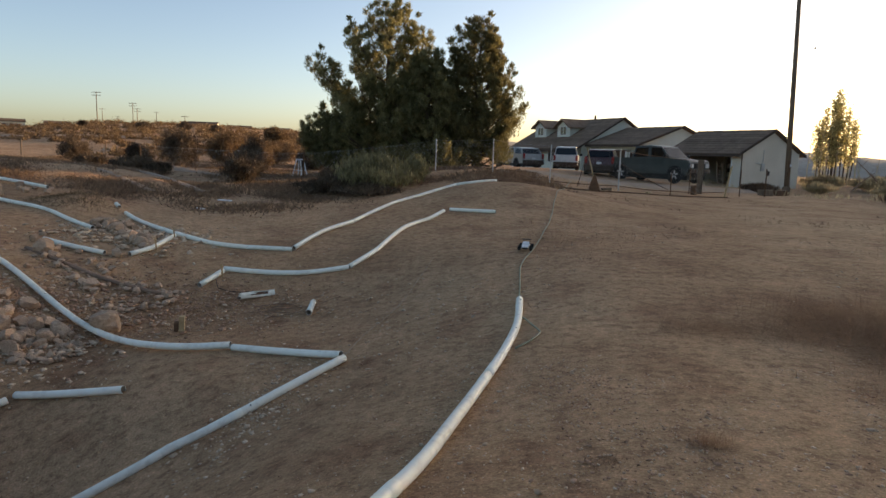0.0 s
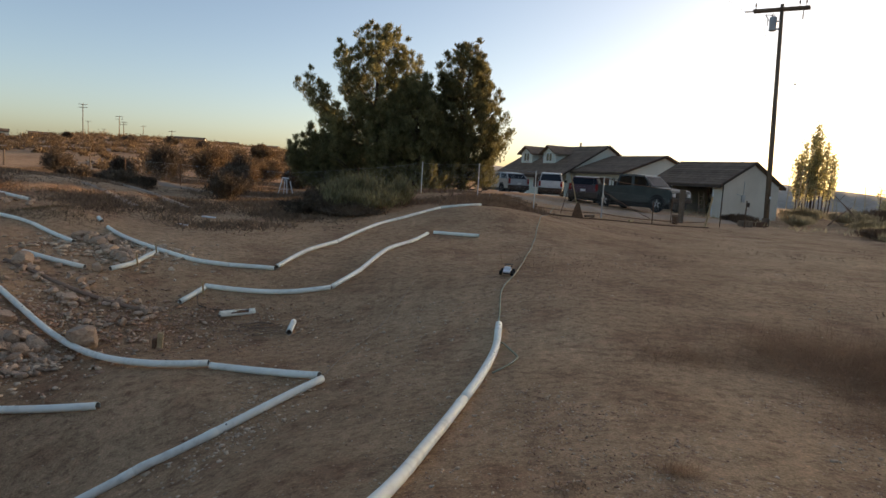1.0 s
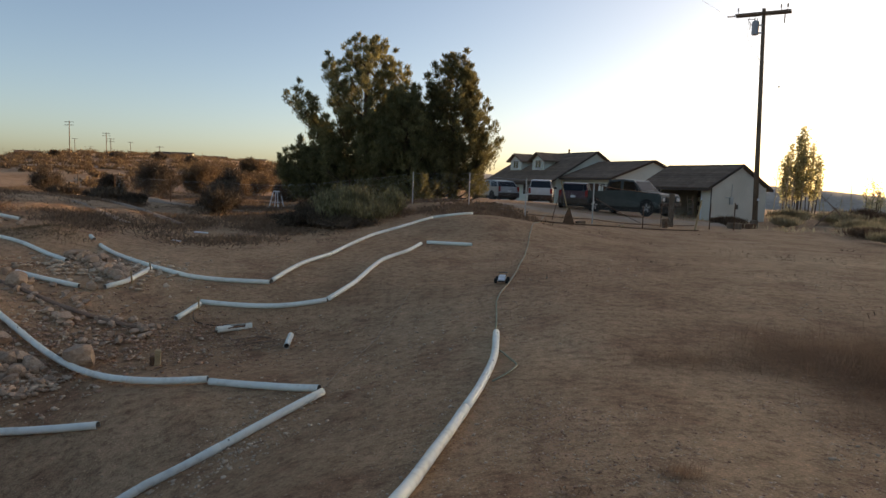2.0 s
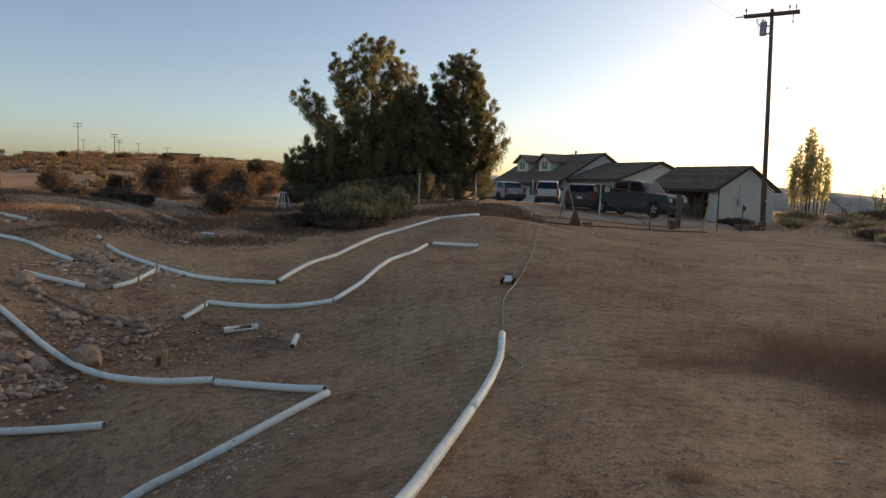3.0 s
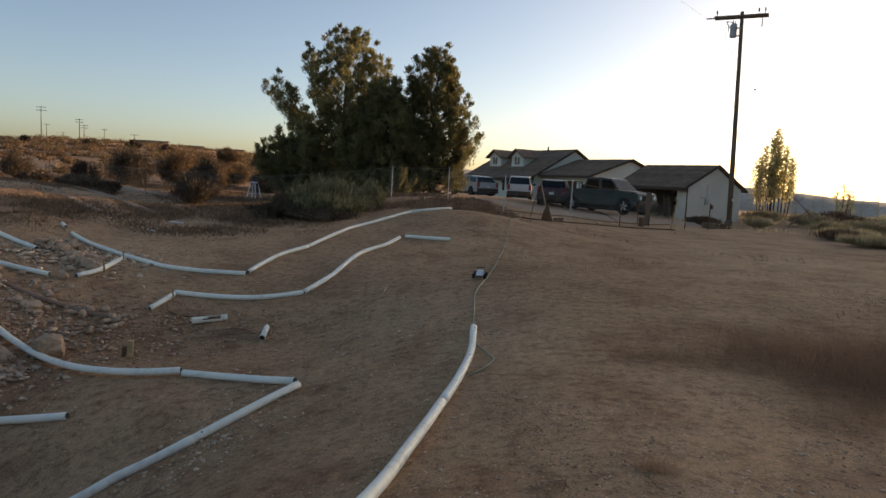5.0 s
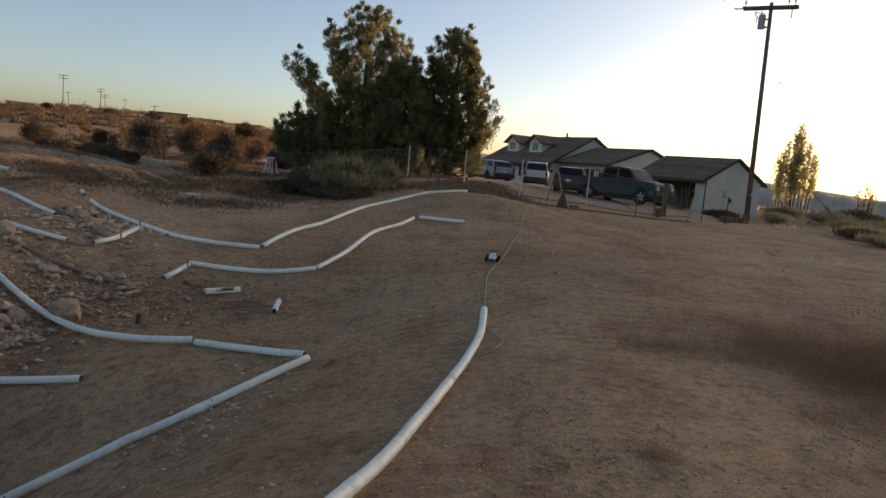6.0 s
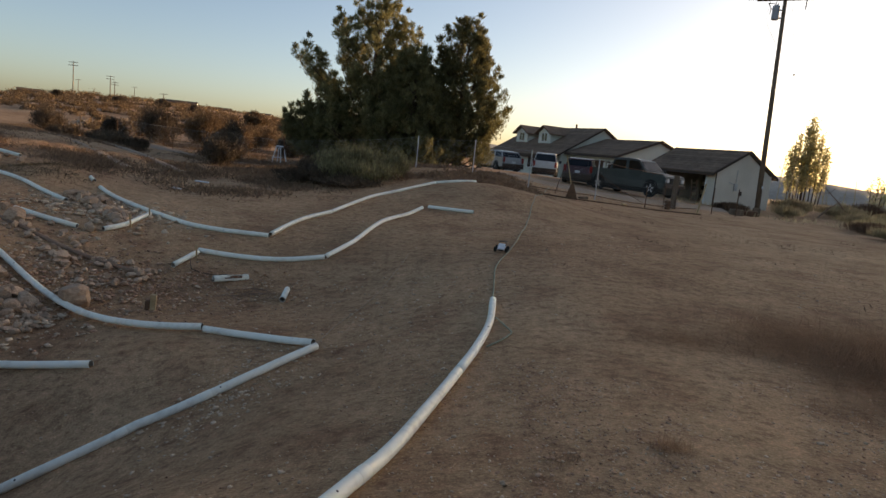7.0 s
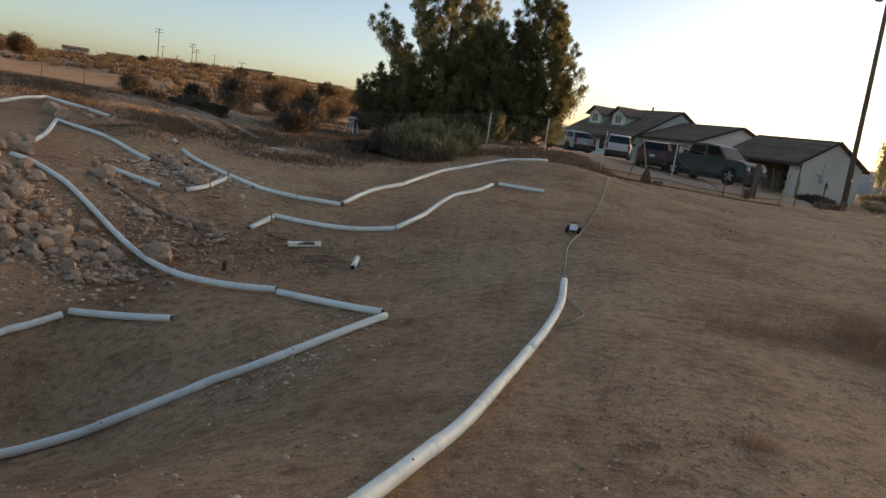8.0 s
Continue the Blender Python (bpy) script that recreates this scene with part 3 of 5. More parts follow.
def rubble():
    rng = random.Random(11)
    # named large ones
    for x, y, s in ((-6.24, 9.9, 0.26), (-7.3, 11.25, 0.17), (-8.75, 12.05, 0.21), (-9.35, 12.55, 0.12), (-8.95, 10.1, 0.2), (-9.3, 10.35, 0.15), (-9.1, 9.6, 0.19),
                    (-7.55, 9.3, 0.19), (-7.75, 9.75, 0.15), (-8.35, 9.0, 0.18), (-8.75, 9.15, 0.14), (-10.4, 11.9, 0.17), (-10.85, 12.1, 0.2), (-10.3, 10.9, 0.2), (-11.1, 12.75, 0.18), (-10.7, 11.5, 0.19),
                    (-7.65, 12.6, 0.14), (-6.8, 9.35, 0.12), (-13.7, 17.0, 0.24), (-14.1, 17.1, 0.26), (-14.6, 17.5, 0.22)):
        stone(x, y, s, rng, "large rounded tan boulder set in dirt", "boulders", 0.2, 0.9)
    # face of the bank below the curved pipe
    for i in range(260):
        s, t = (i * 0.61803) % 1.0, rng.random() ** 0.9
        ax, ay = -6.0 - 4.4 * s, 9.5 + 2.0 * s
        bx, by = -6.4 - 3.2 * s, 8.75 - 0.4 * s
        x, y = ax + (bx - ax) * t + rng.gauss(0, 0.07), ay - 0.12 + (by - ay) * t + rng.gauss(0, 0.05)
        big = s > 0.16 and t < 0.85 and rng.random() < 0.42
        stone(x, y, rng.uniform(0.1, 0.17) if big else rng.uniform(0.04, 0.1) * (0.8 + 0.4 * s), rng, flat=0.85 if big else 0.72)
    # between the pipe and the upper lane
    for _ in range(85):
        x = rng.uniform(-8.8, -5.7)
        y = 9.9 + (-5.9 - x) * 0.42 + rng.uniform(0.25, 1.5)
        stone(x, y, rng.uniform(0.03, 0.10), rng)
    for _ in range(18):
        stone(-6.2 + rng.gauss(0, 0.4), 11.55 + rng.gauss(0, 0.16), rng.uniform(0.04, 0.09), rng)
    # heap beside the far pipe
    for _ in range(66):
        t = rng.random()
        x, y = -7.35 - 2.3 * t + rng.gauss(0, 0.16), 13.35 + 2.1 * t + rng.gauss(0, 0.24)
        stone(x, y, rng.uniform(0.05, 0.12) if rng.random() < 0.7 else rng.uniform(0.12, 0.18), rng)
    for _ in range(14):
        stone(-14.2 + rng.uniform(-1.4, 1.4), 18.3 + rng.uniform(-0.5, 0.5), rng.uniform(0.06, 0.15), rng)


rubble()


def join_rubble():
    """The smallest stones of the heaps, too many to pick apart, in one mesh."""
    verts, faces, base = [], [], 0
    shapes = [(np.array([v.co[:] for v in me.vertices]), np.array([p.vertices[:] for p in me.polygons])) for me in SMALL_STONES]
    for x, y, size, k, turn, sink, flat in rubble_bits:
        v, f = shapes[k]
        c, n = math.cos(radians(turn)), math.sin(radians(turn))
        verts.append(np.c_[v[:, 0] * c - v[:, 1] * n, v[:, 0] * n + v[:, 1] * c, v[:, 2] * flat] * size + [x, y, hz(x, y) + size * flat * (1 - sink) * 0.75])
        faces.append(f + base)
        base += len(v)
    tagged(big_mesh("rubble", np.concatenate(verts), np.concatenate(faces), STONE), "small broken tan stones between the boulders", "rubble", kind="stuff")


join_rubble()


def scatter_pebbles():
    """Uncountable small stones and clods on the dirt."""
    rng = np.random.default_rng(3)
    spots = []

    def throw(n, cx, cy, sx, sy, lo, hi):
        spots.append(np.c_[rng.normal(cx, sx, n), rng.normal(cy, sy, n), lo + (hi - lo) * rng.random(n) ** 3])
    spots.append(np.c_[rng.uniform(-9, 9, 6500), 2.5 + 17 * rng.random(6500) ** 1.4, 0.003 + 0.02 * rng.random(6500) ** 6])
    throw(9000, 2.6, 6.8, 1.9, 2.6, 0.003, 0.013)
    throw(1500, 1.2, 4.3, 1.1, 0.9, 0.002, 0.01)
    throw(70, 2.4, 6.4, 1.9, 2.6, 0.01, 0.022)
    throw(900, 1.0, 6.2, 0.6, 1.6, 0.002, 0.011)
    throw(700, -2.6, 6.75, 0.3, 0.75, 0.005, 0.026)
    throw(40, -2.75, 6.75, 0.3, 0.7, 0.016, 0.045)
    t = rng.random((1500, 2))
    bank = np.c_[-6.0 - 4.4 * t[:, 0] - t[:, 1] * 0.3, 9.45 + 1.9 * t[:, 0] - (0.7 + 1.9 * t[:, 0]) * t[:, 1], 0.012 + 0.045 * rng.random(1500) ** 3]
    spots.append(bank)
    throw(500, -7.2, 8.6, 0.8, 0.4, 0.012, 0.05)
    throw(800, -7.4, 10.8, 1.2, 0.7, 0.01, 0.05)
    throw(900, -8.3, 14.2, 1.0, 0.7, 0.015, 0.08)
    throw(300, -4.0, 11.2, 1.0, 0.5, 0.008, 0.03)
    throw(300, -1.2, 9.6, 0.9, 1.2, 0.006, 0.03)
    scatter("pebbles", "scattered pebbles on dirt", "pebbles", spots, PEBBLE)
    spots.clear()
    n = 30000
    spots.append(np.c_[0.4 + 9.5 * rng.random(n) ** 1.3, 2.6 + 15 * rng.random(n) ** 1.3, 0.003 + 0.014 * rng.random(n) ** 5])
    n = 12000
    spots.append(np.c_[rng.uniform(-10, 1.0, n), 2.6 + 16 * rng.random(n) ** 1.2, 0.003 + 0.012 * rng.random(n) ** 5])
    throw(2500, -7.5, 10.6, 1.4, 1.0, 0.01, 0.05)
    throw(1500, -5.0, 11.3, 0.9, 0.6, 0.006, 0.03)
    scatter("clods", "crumbled dry clods of brown dirt", "clods", spots, CLOD)


def scatter(name, label, category, spots, mat):
    rng = np.random.default_rng(len(spots) * 31 + 5)
    base = bmesh.new()
    bmesh.ops.create_icosphere(base, subdivisions=1, radius=1.0)
    bv = np.array([v.co[:] for v in base.verts])
    bf = np.array([[v.index for v in f.verts] for f in base.faces])
    base.free()
    p = np.concatenate(spots)
    p = p[(p[:, 1] > 1.5)]
    z = ground_height(p[:, 0], p[:, 1]) + p[:, 2] * 0.25
    k = len(p)
    ang = rng.uniform(0, 2 * np.pi, k)
    sc = p[:, 2:3] * np.c_[rng.uniform(0.8, 1.5, k), rng.uniform(0.6, 1.2, k), rng.uniform(0.3, 0.7, k)]
    v = bv[None] * (1 + 0.36 * rng.standard_normal((k, len(bv), 1)).clip(-1.5, 1.5)) * sc[:, None]
    x = v[..., 0] * np.cos(ang)[:, None] - v[..., 1] * np.sin(ang)[:, None]
    y = v[..., 0] * np.sin(ang)[:, None] + v[..., 1] * np.cos(ang)[:, None]
    verts = np.stack([x + p[:, 0:1], y + p[:, 1:2], v[..., 2] + z[:, None]], -1).reshape(-1, 3)
    faces = (bf[None] + (np.arange(k) * len(bv))[:, None, None]).reshape(-1, 3)
    tagged(big_mesh(name, verts, faces, mat), label, category, kind="stuff")


scatter_pebbles()


# ---- plants ----
def tufts(points, size, up, rng, shape=(1.0, 0.35), lean=0.6):
    """Leaf-like quads at the points: up 0 for any direction, 1 for upright. Returns vertices and faces."""
    k = len(points)
    d = rng.standard_normal((k, 3))
    d /= np.linalg.norm(d, axis=1, keepdims=True)
    d = d * (1 - up) + np.array([0, 0, 1.0]) * up + rng.standard_normal((k, 3)) * 0.15 * lean
    d /= np.linalg.norm(d, axis=1, keepdims=True)
    s = np.cross(d, rng.standard_normal((k, 3)))
    s /= np.linalg.norm(s, axis=1, keepdims=True)
    ln = size * (0.6 + 0.8 * rng.random((k, 1)))
    wd = ln * shape[1]
    a = points
    v = np.stack([a - s * wd * 0.25, a + d * ln * 0.55 - s * wd * 0.5, a + d * ln * shape[0], a + d * ln * 0.5 + s * wd * 0.5], 1).reshape(-1, 3)
    return v, np.arange(4 * k).reshape(k, 4)


def limb(bm, pts, r0, r1, sides=7):
    n = len(pts)
    skin(bm, sweep([Vector(p) for p in pts], [r0 + (r1 - r0) * i / (n - 1) for i in range(n)], sides), close=True)


def pine(x, y, height, left, right, seed, label, boughs, per=120, gap=0.0):
    """A bushy pine. left and right: how far the boughs reach at each share of the height; gap thins the boughs above mid-height."""
    rng = np.random.default_rng(seed)
    root = new("pine_tree")
    root.location = (x, y, hz(x, y) - 0.05)
    tagged(root, label, "tree", "pines behind the fence")
    bm = bmesh.new()
    bend = [(0, 0, 0), (0.12, 0.05, height * 0.3), (-0.05, 0.1, height * 0.6), (0.1, 0.0, height * 0.97)]
    limb(bm, smooth_path(bend, 0.6), 0.24, 0.03, 9)
    centres, sizes = [], []
    for i in range(boughs):
        f = ((i + rng.random()) / boughs) ** 0.95
        if f > 0.35 and rng.random() < gap:
            continue
        a = i * 2.39996 + rng.uniform(-0.4, 0.4)
        near = 0.5 + 0.5 * math.cos(a)
        reach = np.interp(f, *zip(*right)) * near + np.interp(f, *zip(*left)) * (1 - near)
        reach = max(0.2, reach * (0.66 + 0.44 * rng.random()))
        rise = math.tan(radians(6 + 46 * f + rng.uniform(-8, 10)))
        tip = np.array([reach * math.cos(a), 0.8 * reach * math.sin(a), height * (0.06 + 0.93 * f)])
        foot = np.array([0.1 * f, 0.05, max(0.25, tip[2] - reach * rise)])
        sag = np.array([0, 0, -0.10 * reach])
        limb(bm, [foot, (foot + tip) / 2 + sag, tip], 0.028 + 0.04 * (1 - f), 0.01, 5)
        # side shoots, each ending in one full puff of needles
        n = 1 + int(reach * 1.5)
        for k in range(n + 1):
            t = 1.0 if k == n else 0.42 + 0.5 * (k + rng.random()) / n
            side = (0.0 if k == n else rng.choice((-1, 1)) * rng.uniform(0.4, 1.0)) * (0.32 + 0.24 * reach) * (1.3 - t)
            stem = foot + (tip - foot) * t + sag * 4 * t * (1 - t)
            end = stem + np.array([-math.sin(a) * side, math.cos(a) * side, 0.14 + 0.3 * rng.random()])
            if k < n:
                limb(bm, [stem, (stem + end) / 2, end], 0.018, 0.008, 4)
            out = (end - stem) * 0.4 + np.array([0.1 * math.cos(a), 0.1 * math.sin(a), 0.14])
            size = rng.uniform(0.2, 0.34) * (1.25 - 0.45 * f)
            for q in range(2):
                centres.append(end + out * q * 1.6 + rng.normal(0, 0.05, 3))
                sizes.append(size * (1 - 0.35 * q))
    part("trunk", bm, BARK, root, smooth=True)
    pts = []
    for c, s in zip(centres, sizes):
        d = rng.standard_normal((per, 3))
        d /= np.linalg.norm(d, axis=1, keepdims=True)
        pts.append(c + d * s * np.array([1.0, 1.0, 1.15]) * rng.random((per, 1)) ** 0.5)
    v, f = tufts(np.concatenate(pts), 0.2, 0.55, rng, (1.0, 0.17))
    big_mesh("crown", v, f, PINE, root)
    return root


pine(-6.45, 36.9, 8.75, [(0, 3.6), (0.12, 4.4), (0.24, 5.0), (0.3, 4.0), (0.38, 3.1), (0.5, 4.0), (0.6, 4.3), (0.72, 3.6), (0.83, 2.5), (0.93, 1.6), (1, 0.5)],
     [(0, 3.6), (0.25, 3.8), (0.45, 3.0), (0.58, 2.8), (0.72, 2.6), (0.83, 1.9), (0.93, 1.1), (1, 0.3)], 4, "tall bushy pine with sunlit upper limbs", 118, 100, 0.06)
pine(-1.45, 35.9, 7.4, [(0, 1.8), (0.3, 2.3), (0.5, 2.0), (0.68, 1.6), (0.82, 1.35), (0.94, 0.7), (1, 0.2)],
     [(0, 1.7), (0.15, 2.1), (0.3, 2.4), (0.42, 2.3), (0.55, 1.8), (0.7, 1.4), (0.85, 0.95), (0.95, 0.6), (1, 0.2)], 9, "dense green pine with a narrow top", 105, 95, 0.05)
pine(-3.9, 34.8, 5.5, [(0, 2.7), (0.5, 2.4), (0.75, 1.6), (1, 0.3)], [(0, 2.4), (0.5, 2.0), (0.75, 1.2), (1, 0.3)], 15, "low dark pine filling the gap between taller ones", 95, 115)
pine(-8.7, 36.0, 3.1, [(0, 1.4), (0.35, 2.1), (0.7, 2.3), (1, 1.2)], [(0, 1.5), (0.6, 1.7), (1, 0.5)], 21, "low spreading pine at the edge of the row", 46, 115)


def shrub(name, x, y, width, height, mat, seed, label, leaf=0.09, count=2600, upright=0.55, stems=16, group="shrubs on the slope", slim=0.28):
    rng = np.random.default_rng(seed)
    root = new(name)
    root.location = (x, y, hz(x, y) - 0.04)
    tagged(root, label, "bush", group)
    ends = []
    for i in range(stems):
        bm = bmesh.new()
        a, r = rng.uniform(0, 2 * np.pi), width * 0.5 * rng.random() ** 0.6
        e = np.array([r * math.cos(a), r * math.sin(a), height * (0.95 - 0.5 * (r / (width * 0.5)) ** 2) * rng.uniform(0.7, 1.05)])
        ends.append(e)
        limb(bm, [(0.1 * e[0], 0.1 * e[1], 0), tuple(e * [0.5, 0.5, 0.55]), tuple(e)], 0.018, 0.005, 4)
        part("stem", bm, TWIG, root)
    ends = np.array(ends)
    k = rng.integers(0, stems, count)
    f = rng.random((count, 1)) ** 0.6
    pts = ends[k] * (0.25 + 0.75 * f) + np.clip(rng.standard_normal((count, 3)), -1.5, 1.5) * np.array([width, width, height]) * 0.085
    pts[:, 2] = np.abs(pts[:, 2])
    v, q = tufts(pts, leaf, upright, rng, (1.0, slim))
    big_mesh("foliage", v, q, mat, root)
    return root


shrub("green_bush", -4.75, 23.9, 3.0, 1.35, BRUSH_GREEN, 61, "broad grey-green rabbitbrush on the bank", 0.17, 9000, 0.75, 46)
shrub("green_bush", -5.9, 23.2, 1.6, 0.8, SCRUB, 62, "low brown brush at the foot of the bank", 0.12, 2600)
shrub("brown_brush", -4.7, 22.7, 2.4, 0.5, SCRUB, 64, "low brown brush spreading below the rabbitbrush", 0.14, 2600, 0.5, 20, slim=0.16)
shrub("brown_brush", -6.7, 22.9, 1.7, 0.55, SCRUB, 65, "low brown brush spreading below the rabbitbrush", 0.14, 2200, 0.5, 18, slim=0.16)
shrub("green_bush", -3.3, 25.2, 1.5, 1.1, BRUSH_GREEN, 63, "grey-green rabbitbrush by the fence", 0.15, 3000, 0.7)
for i, (bx, by, bw, bh, bm_, lb) in enumerate((
        (-30.0, 44.5, 2.6, 2.2, SCRUB, "dark brown shrub on the open slope"), (-19.5, 39.0, 3.0, 2.8, SCRUB, "tall dark scrub by the fence"), (-17.6, 41.5, 3.4, 3.4, SCRUB_RUST_SUNLIT, "tall rust-brown scrub by the fence"),
        (-15.0, 39.5, 2.6, 2.2, SCRUB_RUST_SUNLIT, "rust-brown scrub beside a sandy gap"), (-10.7, 26.8, 2.2, 1.5, SCRUB, "dark dry shrub in the hollow"), (-13.6, 35.5, 2.1, 2.3, SCRUB, "dark scrub by the fence"),
        (-17.3, 48.5, 3.0, 2.1, SCRUB_RUST_SUNLIT, "rusty scrub, low-sun orange in its colour"), (-20.0, 59.3, 4.0, 2.4, SCRUB_RUST_SUNLIT, "rust-orange scrub behind the fence"), (-25.5, 59.0, 3.6, 2.2, SCRUB_RUST_SUNLIT, "scrub beyond the fence, sunlit orange in its colour"),
        (-18.1, 31.2, 2.4, 0.7, SCRUB, "low dark brush along the bank"), (-21.0, 32.5, 2.0, 0.6, SCRUB, "low dark brush along the bank"), (-15.8, 29.6, 1.5, 0.5, SCRUB, "low dark brush along the bank"),
        (-11.7, 39.6, 2.4, 1.5, SCRUB, "dry scrub behind the fence"), (-13.0, 46.0, 3.0, 1.7, SCRUB_RUST_SUNLIT, "rust-brown scrub behind the pines"), (-21.5, 37.5, 1.7, 1.5, SCRUB, "dark scrub by the fence"),
        (-7.2, 27.4, 1.5, 0.6, SCRUB, "low dry brush below the fence"), (-98.0, 111.0, 6.0, 4.6, SCRUB_RUST_SUNLIT, "rust-coloured tree by a far house"), (-104.0, 112.0, 4.0, 3.5, SCRUB_RUST_SUNLIT, "rust-coloured tree by a far house"),
        (-30.0, 53.0, 2.6, 1.3, SCRUB_RUST_SUNLIT, "rusty brush by the dirt road"), (22.5, 40.0, 2.0, 0.9, STRAW, "pale dry brush on the crest"), (25.0, 41.0, 2.4, 1.1, STRAW, "pale dry brush on the crest"), (27.5, 40.0, 2.2, 1.0, STRAW, "pale dry brush on the crest"),
        (-16.8, 44.0, 3.2, 2.6, SCRUB_RUST_SUNLIT, "rust-brown scrub beside a sandy gap"), (-11.9, 30.5, 2.4, 1.6, SCRUB, "dark dry shrub in the hollow"),
        (-83.0, 148.0, 3.6, 1.7, SCRUB, "round dark tree on the far skyline"), (-74.0, 150.0, 4.2, 2.3, SCRUB, "round dark tree on the far skyline"), (-66.0, 149.0, 3.4, 2.0, SCRUB, "round dark tree on the far skyline"), (-97.0, 147.0, 2.6, 1.8, SCRUB, "round dark tree on the far skyline"),
        (-42.0, 120.0, 6.0, 3.2, SCRUB_RUST_SUNLIT, "rusty tree on the far plain"), (-34.0, 118.0, 6.0, 3.0, SCRUB, "dark tree on the far plain"),
        (22.0, 47.5, 2.4, 1.5, STRAW, "pale dry brush on the crest"), (24.5, 46.0, 2.6, 1.4, STRAW, "pale dry brush on the crest"), (27.0, 47.0, 3.0, 1.7, WEED, "brown dry brush on the crest"), (29.5, 46.5, 2.6, 1.4, STRAW, "pale dry brush on the crest"), (20.5, 34.5, 2.2, 0.7, STRAW, "pale dry brush on the crest"), (18.6, 32.0, 1.8, 0.6, WEED, "brown dry brush on the crest"),
        (32.0, 48.0, 3.0, 1.8, STRAW, "pale dry brush on the crest"), (17.2, 27.5, 1.8, 0.6, STRAW, "pale dry brush on the crest"),
        (19.3, 42.6, 1.6, 0.9, STRAW, "dry brush at the pole foot"), (15.0, 40.2, 1.5, 0.6, WEED, "dead brush beside the garage"), (30.5, 44.0, 2.6, 1.4, STRAW, "pale dry brush on the crest"), (33.0, 43.0, 2.6, 1.2, STRAW, "pale dry brush on the crest"))):
    dry = bm_ in (STRAW, WEED)
    shrub("bush", bx, by, bw * (1.3 if dry else 0.82), bh * (0.6 if dry else 0.9), bm_, 100 + i, lb, 0.3 if dry or by > 100 else 0.2, int(2600 * bw), 0.8 if dry else 0.5, 26, slim=0.08 if dry else 0.16 if by < 100 else 0.3)



def poplar(x, y, stems, seed, label, leaf=0.2, bare=0.3):
    """A clump of upright poplar stems; leaves hang in long flame-like tufts with sky between. stems: sideways offset and height."""
    rng = np.random.default_rng(seed)
    root = new("poplar_tree")
    root.location = (x, y, hz(x, y) - 0.05)
    tagged(root, label, "tree", "poplars on the skyline")
    bm = bmesh.new()
    pts = []
    for off, top in stems:
        foot = np.array([0.8 * off * 0.9, -0.8 * off * 0.43, 0.0])
        tip = np.array([off * 0.8, -off * 0.38 + rng.uniform(-0.4, 0.4), top])
        limb(bm, [foot, foot * 0.45 + tip * 0.55 + rng.normal(0, 0.06, 3), tip], 0.06, 0.012, 6)
        n = int(4.8 * top * (1 - bare))
        for k in range(n):
            f = bare + (1 - bare) * (k + rng.random()) / n
            a, r = rng.uniform(0, 6.28), (0.1 + 0.5 * (1.02 - f)) * rng.uniform(0.4, 1.2)
            s = foot + (tip - foot) * (f - 0.06)
            c = foot + (tip - foot) * f + np.array([r * math.cos(a), r * math.sin(a), 0.1])
            limb(bm, [s, (s + c) / 2 + [0, 0, -0.04], c], 0.016, 0.006, 4)
            m = int(26 + 20 * rng.random())
            d = rng.standard_normal((m, 3)) * [0.13, 0.13, 0.3]
            pts.append(c + d)
    part("trunk", bm, BARK, root, smooth=True)
    v, q = tufts(np.concatenate(pts), leaf, 0.1, rng, (1.0, 0.7))
    big_mesh("crown", v, q, POPLAR, root)
    return root


poplar(29.8, 63.2, [(0.1, 8.1), (0.45, 7.4), (-0.3, 7.2), (1.15, 6.4), (0.85, 5.9), (1.5, 5.4), (1.8, 4.7), (-0.8, 6.4), (-1.1, 5.5), (-1.45, 5.1), (0.3, 5.6), (-0.6, 4.8), (-1.2, 4.4), (0.0, 5.0)], 31, "tall slender poplar clump glowing in low sun", 0.19)
poplar(29.4, 50.8, [(0, 3.1), (0.3, 2.5), (-0.35, 2.6), (0.65, 2.0)], 33, "small thin poplar at the slope edge", 0.11, 0.25)


def sapling(x, y, height, seed):
    rng = np.random.default_rng(seed)
    bm = bmesh.new()
    lean = rng.uniform(-0.25, 0.25)
    limb(bm, [(0, 0, 0), (lean * 0.4, 0, height * 0.5), (lean, 0, height)], 0.045, 0.012, 5)
    for _ in range(10):
        f, a = rng.uniform(0.3, 0.95), rng.uniform(0, 6.28)
        r = 0.32 * height * (1.1 - f) * 0.6
        limb(bm, [(lean * f, 0, height * f), (lean * f + r * math.cos(a), r * math.sin(a), height * f + r * 1.4)], 0.018, 0.006, 4)
    ob = part("sapling", bm, REED)
    ob.location = (x, y, hz(x, y) - 0.05)
    return tagged(ob, "thin bare sapling on the sunlit skyline", "sapling", "bare saplings")


for i, (sx, sy, sh) in enumerate(((24.5, 56.0, 4.4), (25.6, 56.5, 5.0), (26.6, 57.5, 3.4), (28.0, 55.5, 2.6), (30.2, 55.0, 2.9), (31.0, 54.0, 2.4), (31.8, 54.5, 2.8), (32.8, 54.0, 2.2), (33.8, 53.5, 2.6), (23.8, 53.0, 2.4), (25.0, 54.0, 2.7), (26.0, 54.4, 3.0), (27.2, 54.0, 3.3), (27.7, 56.0, 2.4), (28.8, 54.2, 2.2), (26.9, 52.6, 1.9))):
    sapling(sx, sy, sh, 50 + i)


